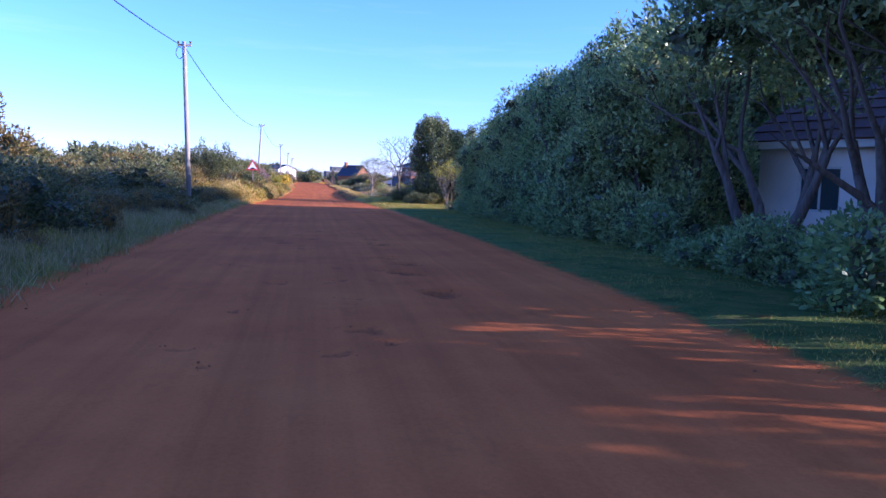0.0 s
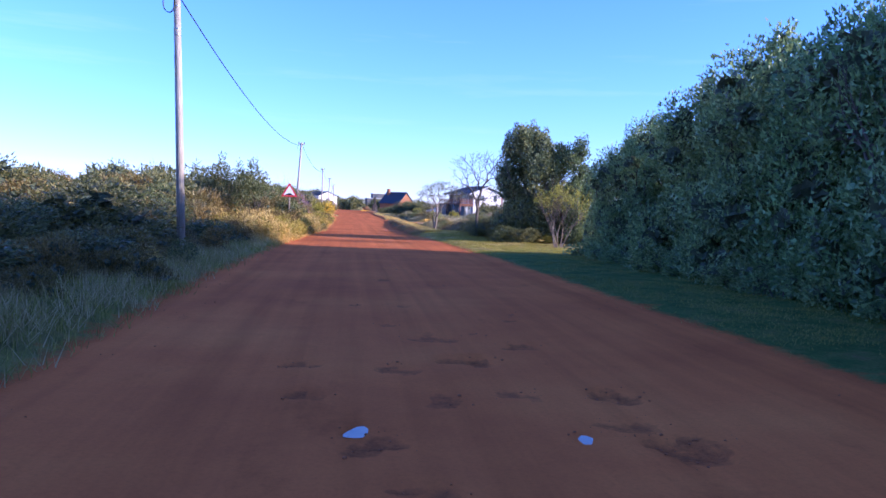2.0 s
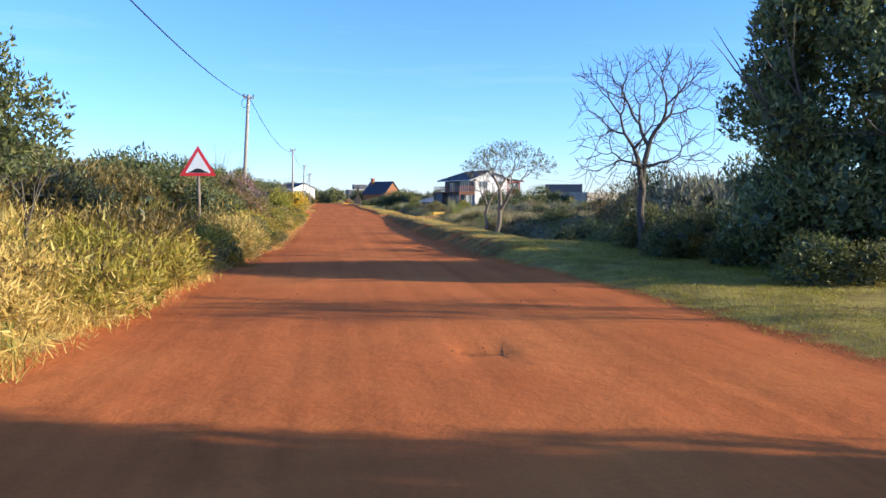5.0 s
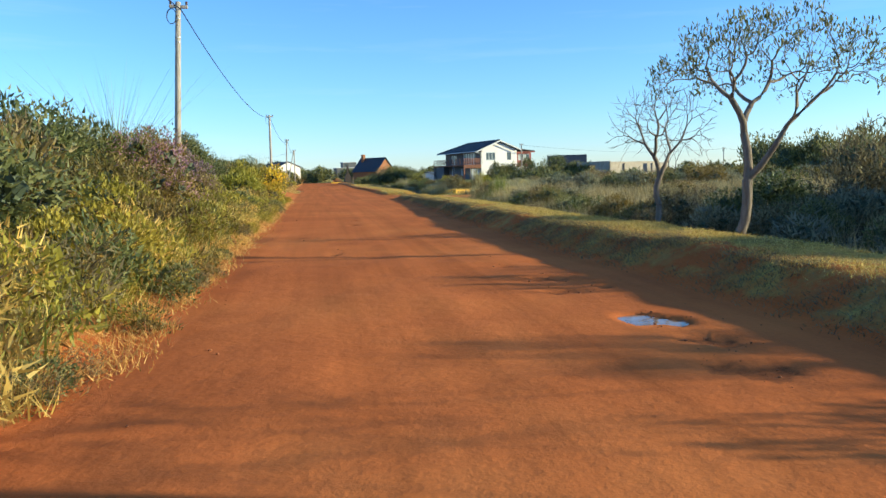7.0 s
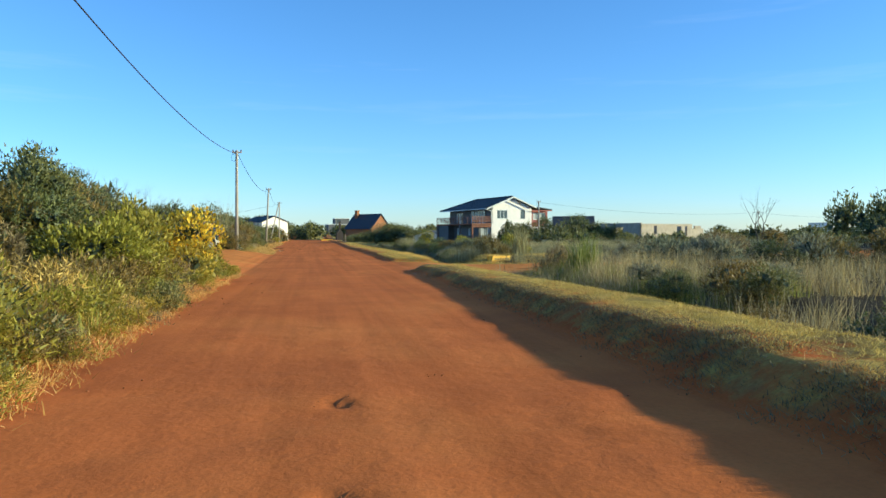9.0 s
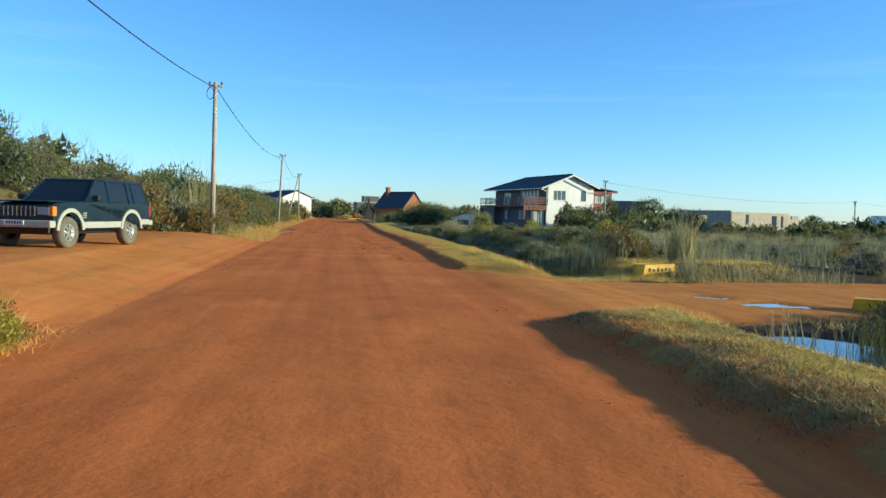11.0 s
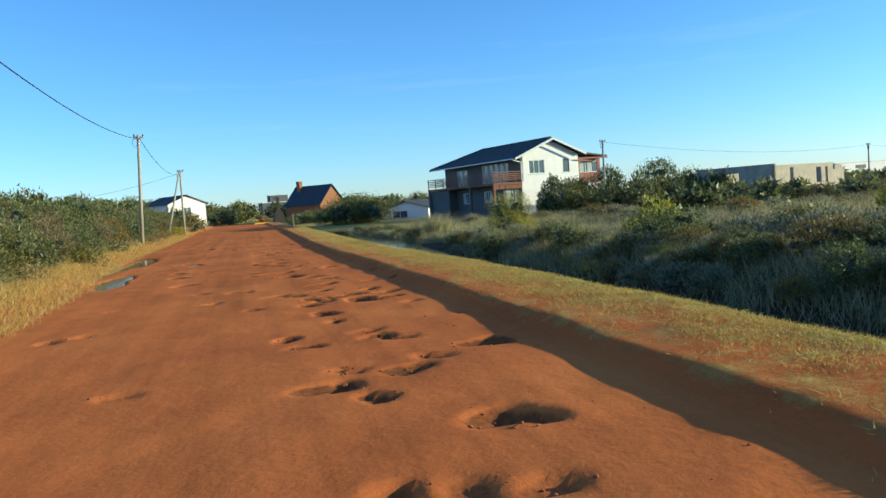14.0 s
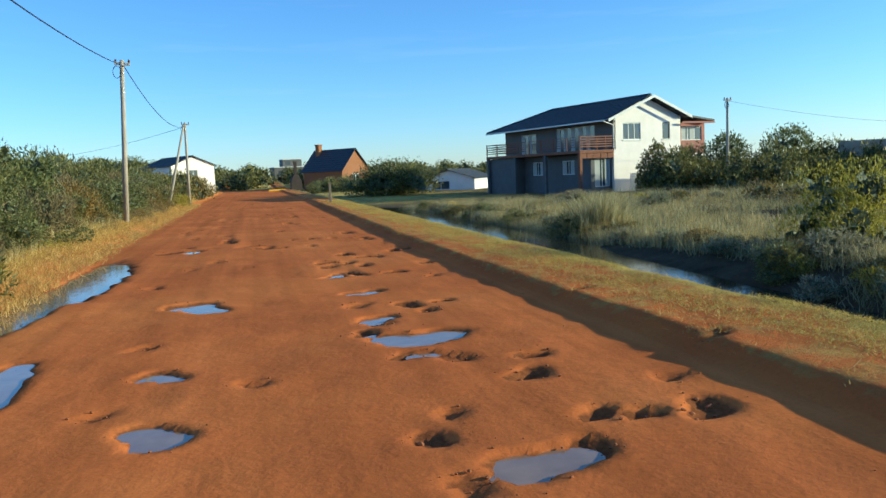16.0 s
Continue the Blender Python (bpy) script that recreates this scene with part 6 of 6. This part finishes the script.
def double_storey_house():
    h = thing("two_storey_house", pose(27.6, 182.3, 0.0, 0, 0, 14.0), "white-gabled double-storey house with dark roof and wooden balcony", "house")
    D, gw, deep = 2.9, 7.0, 15.0
    eave, ridge_x, ridge_z, over = 5.45, 3.35, 6.95, 1.25
    # gable end, white, with two upstairs windows
    gab = [(0.95, 2.75, 3.6, 4.9), (5.05, 5.85, 3.6, 4.9)]
    bm = wall(bmesh.new(), gw, -0.95, 5.35, 0.22, gab)
    tri = prism([(0, 5.35), (gw, 5.35), (ridge_x, ridge_z - 0.12)], 0.0, 0.22)
    part("gable_wall", bm, WHITE_WALL, h, "white plaster gable wall")
    part("gable_top", tri, WHITE_WALL, h)
    window(h, Matrix(), *gab[0], 2, PALE_TRIM)
    window(h, Matrix(), *gab[1], 0)
    for x0, x1, z0, z1 in gab:
        part("sill", boxed(x0 - 0.08, x1 + 0.08, -0.06, 0.05, z0 - 0.09, z0, bevel=0.01), PALE_TRIM, h, "white window sill")
    # road side, upper floor: runs along +y, seen from -x
    side = pose(0, 15.0, 0, 0, 0, -90)
    up = [(7.8, 12.8, 2.95, 4.9), (2.6, 4.9, 2.95, 4.7)]
    part("side_wall", placed(wall(bmesh.new(), deep, D, eave, 0.22, up), side), GREY_WALL, h, "dark grey upper wall")
    window(h, side, *up[0], 4, PALE_TRIM, True)
    window(h, side, *up[1], 1, PALE_TRIM, True)
    # ground floor comes out under the balcony
    low = pose(-2.05, 13.0, 0, 0, 0, -90)
    lw = [(9.2, 10.8, 1.1, 2.2), (5.15, 6.6, 1.1, 2.2), (1.7, 2.4, 1.5, 2.1)]
    part("side_wall", placed(wall(bmesh.new(), 12.75, -0.95, D - 0.25, 0.22, lw), low), GREY_WALL, h, "dark grey ground-floor wall")
    for o in lw:
        window(h, low, *o, 1, PALE_TRIM, True)
    front = pose(-1.83, 0.25, 0)
    part("front_wall", placed(wall(bmesh.new(), 1.83, -0.95, D - 0.25, 0.2, [(0.15, 1.65, 0.1, 2.25)]), front), GREY_WALL, h, "ground-floor wall with glass door")
    window(h, front, 0.15, 1.65, 0.1, 2.25, 1, PALE_TRIM, True)
    part("store_room", boxed(-3.02, -2.06, 9.0, 13.0, -0.95, D - 0.25), GREY_WALL, h, "dark grey ground-floor store room")
    part("end_wall", boxed(-1.83, 0.0, 12.8, 13.0, -0.95, D - 0.25), GREY_WALL, h)
    part("side_wall", boxed(0.0, 0.22, 13.0, 15.0, -0.95, D), GREY_WALL, h)
    part("back_wall", boxed(0.22, gw, 14.8, 15.0, -0.95, D), GREY_WALL, h)
    part("back_wall", boxed(0, gw, deep - 0.2, deep, D, eave), GREY_WALL, h)
    part("far_wall", boxed(gw - 0.22, gw, 0.22, deep - 0.2, -0.95, eave), WHITE_WALL, h)
    part("floor_slab", boxed(0.0, gw - 0.25, 0.25, deep - 0.25, D - 0.24, D - 0.02), GREY_WALL, h)
    # balcony: deck, posts, rails
    part("deck", boxed(-3.3, -0.002, -0.05, 13.2, D - 0.22, D, bevel=0.02), DECK_WOOD, h, "timber balcony deck")
    for k in range(5):
        part("deck_panel", boxed(-3.28 + 0.66 * k, -2.68 + 0.66 * k, -0.045, -0.015, D - 0.62, D - 0.24, bevel=0.006), DECK_WOOD, h, "timber panel below the deck edge")
    for y in (0.08, 4.4, 8.7, 13.0):
        part("column", boxed(-3.32, -3.08, y - 0.12, y + 0.12, -0.95, D - 0.22, bevel=0.015), DECK_WOOD if y < 1 else GREY_WALL, h, "square balcony column")
    for z in (3.12, 3.3, 3.48, 3.66, 3.86):
        part("rail", boxed(-3.29, 0.0, -0.04, 0.0, z, z + 0.09), DECK_WOOD, h, "red-brown balcony rail")
        part("rail", boxed(-3.29, -3.25, 0.0, 13.2, z, z + 0.06), DECK_WOOD, h, "red-brown balcony rail")
        part("rail", boxed(-3.25, 0.0, 13.16, 13.2, z, z + 0.06), DECK_WOOD, h, "red-brown balcony rail")
    for y in np.arange(0.0, 13.2, 1.64):
        part("baluster_post", boxed(-3.25, -3.18, y, y + 0.07, D, 3.95), DECK_WOOD, h)
    for x in (-2.5, -1.65, -0.8):
        part("baluster_post", boxed(x, x + 0.07, 0.0, 0.06, D, 3.95), DECK_WOOD, h)
    # red sun room on the far side
    rm = [(0.45, 2.75, 3.45, 4.55)]
    red = pose(gw, 0.35, 0)
    part("sun_room_wall", placed(wall(bmesh.new(), 3.1, 2.4, 4.85, 0.18, rm), red), RED_WALL, h, "brick-red boarded sun room wall")
    window(h, red, *rm[0], 2, PALE_TRIM, True)
    part("sun_room_base", boxed(gw, gw + 3.1, 0.4, 5.2, -0.95, 2.4), WHITE_WALL, h)
    part("sun_room_wall", boxed(gw + 2.92, gw + 3.1, 0.53, 5.2, 2.4, 4.8), RED_WALL, h)
    part("sun_room_roof", slab(bmesh.new(), [(gw - 0.3, -0.35, 5.42), (gw - 0.3, 5.6, 5.42), (gw + 3.5, 5.6, 4.95), (gw + 3.5, -0.35, 4.95)], -0.14), SLATE, h, "low dark lean-to roof")
    part("fascia", boxed(gw - 0.2, gw + 3.52, -0.4, -0.36, 4.78, 4.93), RED_WALL, h, "red fascia board")
    # roof: two slopes, hipped at the far end
    slope = (ridge_z - 5.12) / (ridge_x + over)
    xr = gw + 0.35
    zr = ridge_z - slope * (xr - ridge_x)
    roof = part("roof", beam(bmesh.new(), (ridge_x, -0.5, ridge_z - 0.02), (ridge_x, 12.1, ridge_z - 0.02), 0.08, 0.08, 6), SLATE, h, "dark blue-grey tiled roof")
    roof_slope(roof, SLATE, (-over, -0.55, 5.12), (-over, 16.3, 5.12), (ridge_x, 12.2, ridge_z), (ridge_x, -0.55, ridge_z), 14)
    roof_slope(roof, SLATE, (xr, -0.55, zr), (xr, 15.6, zr), (ridge_x, 12.2, ridge_z), (ridge_x, -0.55, ridge_z), 12)
    roof_slope(roof, SLATE, (-over, 16.3, 5.12), (xr, 15.6, zr), (ridge_x + 0.01, 12.2, ridge_z), (ridge_x, 12.2, ridge_z), 12)
    part("ridge_cap", beam(bmesh.new(), (ridge_x, -0.55, ridge_z + 0.06), (ridge_x, 12.2, ridge_z + 0.06), 0.1, 0.1, 8), SLATE, h)
    part("ridge_cap", beam(bmesh.new(), (ridge_x, 12.2, ridge_z + 0.05), (-over, 16.3, 5.17), 0.09, 0.09, 8), SLATE, h)
    part("barge_board", slab(bmesh.new(), [(-over, -0.95, 4.93), (ridge_x, -0.95, ridge_z - 0.19), (ridge_x, -0.95, ridge_z + 0.02), (-over, -0.95, 5.14)], -0.04), PALE_TRIM, h, "white barge board")
    part("barge_board", slab(bmesh.new(), [(ridge_x, -0.95, ridge_z - 0.19), (xr, -0.95, zr - 0.19), (xr, -0.95, zr + 0.02), (ridge_x, -0.95, ridge_z + 0.02)], -0.04), PALE_TRIM, h, "white barge board")
    part("soffit", slab(bmesh.new(), [(-over, -0.55, 5.05), (0.0, -0.55, 5.46), (0.0, 15.0, 5.46), (-over, 15.0, 5.05)], 0.03), PALE_TRIM, h, "pale eave soffit")
    part("gutter", boxed(-over - 0.1, -over + 0.02, -0.55, 16.3, 5.0, 5.12, bevel=0.02), PALE_TRIM, h, "white gutter")
    part("downpipe", beam(bmesh.new(), (-over, -0.3, 5.02), (-0.06, -0.06, 4.75), 0.04, 0.04, 8), PALE_TRIM, h, "white downpipe")
    part("downpipe", beam(bmesh.new(), (-0.06, -0.06, 4.75), (-0.06, -0.06, 2.95), 0.04, 0.04, 8), PALE_TRIM, h, "white downpipe")
    return h


double_storey_house()


def picket_fence(x, y, turn, n, label):
    ob = thing("slat_fence", pose(x, y, height_at(x, y), 0, 0, turn), label, "fence")
    for k in range(n):
        part("slat", boxed(k * 0.2, k * 0.2 + 0.12, 0, 0.025, 0, 1.4), PALE_TRIM, ob)
    for z in (0.35, 1.1):
        part("fence_rail", boxed(0, n * 0.2, 0.026, 0.07, z, z + 0.08), PALE_TRIM, ob)


picket_fence(28.6, 181.6, 14, 16, "white slatted fence below the house gable")


def gable_house(label, x, y, z, turn, w, d, eave, ridge, wall_mat, roof_mat, openings=(), chimney=None, over=0.35, courses=10):
    """A plain house: gable end along local +x facing -y, ridge running back along y."""
    h = thing("gabled_house", pose(x, y, z, 0, 0, turn), label, "house")
    bm = wall(bmesh.new(), w, -0.6, eave, 0.22, openings)
    tri = prism([(0, eave), (w, eave), (w / 2, ridge - 0.1)], 0.0, 0.22)
    part("gable_wall", bm, wall_mat, h)
    part("gable_top", tri, wall_mat, h)
    for o in openings:
        window(h, Matrix(), *o, 1, PALE_TRIM)
    part("side_wall", boxed(0, 0.22, 0.22, d, -0.6, eave), wall_mat, h)
    part("side_wall", boxed(w - 0.22, w, 0.22, d, -0.6, eave), wall_mat, h)
    part("back_wall", boxed(0.22, w - 0.22, d - 0.22, d, -0.6, eave), wall_mat, h)
    drop = (ridge - eave) / (w / 2) * over
    roof = part("roof", beam(bmesh.new(), (w / 2, -over, ridge + 0.03), (w / 2, d + over, ridge + 0.03), 0.08, 0.08, 6), roof_mat, h)
    roof_slope(roof, roof_mat, (-over, -over, eave - drop), (-over, d + over, eave - drop), (w / 2, d + over, ridge), (w / 2, -over, ridge), courses)
    roof_slope(roof, roof_mat, (w + over, -over, eave - drop), (w + over, d + over, eave - drop), (w / 2, d + over, ridge), (w / 2, -over, ridge), courses)
    if chimney:
        cx, cy, top = chimney
        part("chimney", box(boxed(cx - 0.4, cx + 0.4, cy - 0.4, cy + 0.4, eave, top, bevel=0.02), cx - 0.46, cx + 0.46, cy - 0.46, cy + 0.46, top, top + 0.15), wall_mat, h)
    return h


gable_house("steep-roofed brick house with a chimney", 15.2, 252.5, 0.0, 40, 6.4, 9.0, 3.0, 6.3, BRICK, SLATE, [(2.4, 4.0, 3.0 - 0.6 - 1.3, 2.2)], (2.6, 7.6, 7.2))
gable_house("cream house with a dark sheet roof beyond the thicket", -9.2, 233.0, 0.95, 30, 6.0, 9.0, 3.2, 4.4, WHITE_WALL, SLATE, [(2.4, 3.6, 1.5, 2.6)])
gable_house("dark-roofed grey house far beyond the thicket", 76.0, 298.0, 0.4, -109, 8.0, 12.0, 3.4, 6.1, GREY_WALL, SLATE)
gable_house("low white cottage with a dark roof", 20.4, 217.0, -1.0, -35, 6.5, 8.0, 2.0, 3.0, WHITE_WALL, SLATE, [(1.2, 3.4, 0.7, 1.7)])
gable_house("low white house with a dark roof on the dune", -24.0, 205.0, 1.6, 30, 5.0, 7.0, 2.4, 3.2, WHITE_WALL, SLATE)


def outdoor_chimney(x, y):
    g = height_at(x, y)
    ob = thing("outdoor_fireplace", pose(x, y, g, 0, 0, 10), "dark brick outdoor fireplace with a stepped chimney", "outdoor fireplace")
    part("hearth", prism([(-0.95, -0.3), (0.95, -0.3), (0.8, 1.7), (0.32, 2.7), (-0.32, 2.7), (-0.8, 1.7)], -0.45, 0.45), DARK_BRICK, ob)
    part("flue", boxed(-0.22, 0.22, -0.22, 0.22, 2.7, 4.6, bevel=0.02), DARK_BRICK, ob)
    part("cap", boxed(-0.3, 0.3, -0.3, 0.3, 4.6, 4.75, bevel=0.02), DARK_BRICK, ob)


outdoor_chimney(7.6, 250.5)


def flat_house(label, x, y, z, turn, blocks, wall_mat):
    h = thing("flat_roofed_house", pose(x, y, z, 0, 0, turn), label, "house")
    for x0, x1, y0, y1, top, holes in blocks:
        part("front_wall", placed(wall(bmesh.new(), x1 - x0, -0.6, top, 0.2, holes), pose(x0, y0, 0)), wall_mat, h)
        for o in holes:
            window(h, pose(x0, y0, 0), *o, 1)
        part("side_wall", boxed(x0, x0 + 0.2, y0 + 0.2, y1, -0.6, top), wall_mat, h)
        part("side_wall", boxed(x1 - 0.2, x1, y0 + 0.2, y1, -0.6, top), wall_mat, h)
        part("back_wall", boxed(x0 + 0.2, x1 - 0.2, y1 - 0.2, y1, -0.6, top), wall_mat, h)
        part("roof_slab", boxed(x0 - 0.15, x1 + 0.15, y0 - 0.15, y1 + 0.15, top, top + 0.18, bevel=0.02), PALE_TRIM, h)
    return h


flat_house("distant flat-roofed two-level house", 7.0, 330, 1.2, 10, [(0, 9, 0, 6, 3.6, [(1, 3, 1.6, 2.8), (4, 7, 1.6, 2.8)]), (2.5, 7.5, 1, 5, 5.6, [(0.6, 2.0, 4.2, 5.2)])], GREY_WALL)
flat_house("distant low white building beyond the thicket", 220, 360, 0.2, 8, [(0, 36, 0, 12, 5.0, [(4, 8, 2.6, 4.0), (18, 24, 2.6, 4.0)])], WHITE_WALL)


def block_ruin():
    """The roofless shell of concrete blocks."""
    h = thing("unfinished_building", pose(45.6, 169.2, 0.2, 0, 0, 24), "roofless unfinished building of bare concrete blocks", "building")
    front = [(2.7, 3.3, 0.9, 2.1), (7.6, 8.6, 0.6, 2.0), (9.4, 9.9, 0.6, 2.0)]
    part("front_wall", wall(bmesh.new(), 11.0, -0.8, 2.35, 0.22, front), BLOCKWORK, h)
    part("side_wall", placed(wall(bmesh.new(), 7.5, -0.8, 2.5, 0.22, [(3.0, 4.2, 1.0, 1.9)]), pose(0, 7.5, 0, 0, 0, -90)), BLOCKWORK, h)
    part("back_wall", boxed(0.22, 11, 7.28, 7.5, -0.8, 2.5), BLOCKWORK, h)
    part("side_wall", boxed(10.78, 11, 0.22, 7.28, -0.8, 2.2), BLOCKWORK, h)
    part("low_wall", boxed(11.0, 14.0, 0.3, 0.5, -0.8, 1.7), BLOCKWORK, h)
    part("low_wall", boxed(12.0, 13.4, 0.28, 0.5, 1.7, 2.1), BLOCKWORK, h)


block_ruin()

# white bungalow behind the hedge
def bungalow():
    h = thing("bungalow", pose(13.2, 18.9, 0.1, 0, 0, -68), "white bungalow with brown tiled roof behind the hedge", "house")
    holes = [(1.2, 2.4, 1.0, 2.2), (5.5, 6.4, 0.0, 2.1), (9.0, 11.0, 1.0, 2.2)]
    part("front_wall", wall(bmesh.new(), 14.0, -0.4, 2.75, 0.22, holes), WHITE_WALL, h, "white plaster wall")
    for o in holes:
        window(h, Matrix(), *o, 1, PALE_TRIM)
    part("side_wall", boxed(0, 0.22, 0.22, 8, -0.4, 2.75), WHITE_WALL, h)
    part("side_wall", boxed(13.78, 14, 0.22, 8, -0.4, 2.75), WHITE_WALL, h)
    part("back_wall", boxed(0.22, 13.78, 7.78, 8, -0.4, 2.75), WHITE_WALL, h)
    part("fascia", boxed(-0.4, 14.4, -0.55, -0.5, 2.66, 2.9), PALE_TRIM, h, "white fascia board")
    part("soffit", boxed(-0.4, 14.4, -0.5, 0.0, 2.72, 2.75), PALE_TRIM, h)
    roof = part("roof", beam(bmesh.new(), (2.0, 4.0, 6.22), (12.0, 4.0, 6.22), 0.08, 0.08, 6), BROWN_TILE, h, "brown tiled roof")
    roof_slope(roof, BROWN_TILE, (-0.45, -0.6, 2.85), (14.45, -0.6, 2.85), (12.0, 4.0, 6.2), (2.0, 4.0, 6.2), 12)
    roof_slope(roof, BROWN_TILE, (-0.45, 8.6, 2.85), (14.45, 8.6, 2.85), (12.0, 4.0, 6.2), (2.0, 4.0, 6.2), 12)
    roof_slope(roof, BROWN_TILE, (-0.45, -0.6, 2.85), (-0.45, 8.6, 2.85), (2.0, 4.01, 6.2), (2.0, 4.0, 6.2), 12)
    roof_slope(roof, BROWN_TILE, (14.45, -0.6, 2.85), (14.45, 8.6, 2.85), (12.0, 4.01, 6.2), (12.0, 4.0, 6.2), 12)


bungalow()
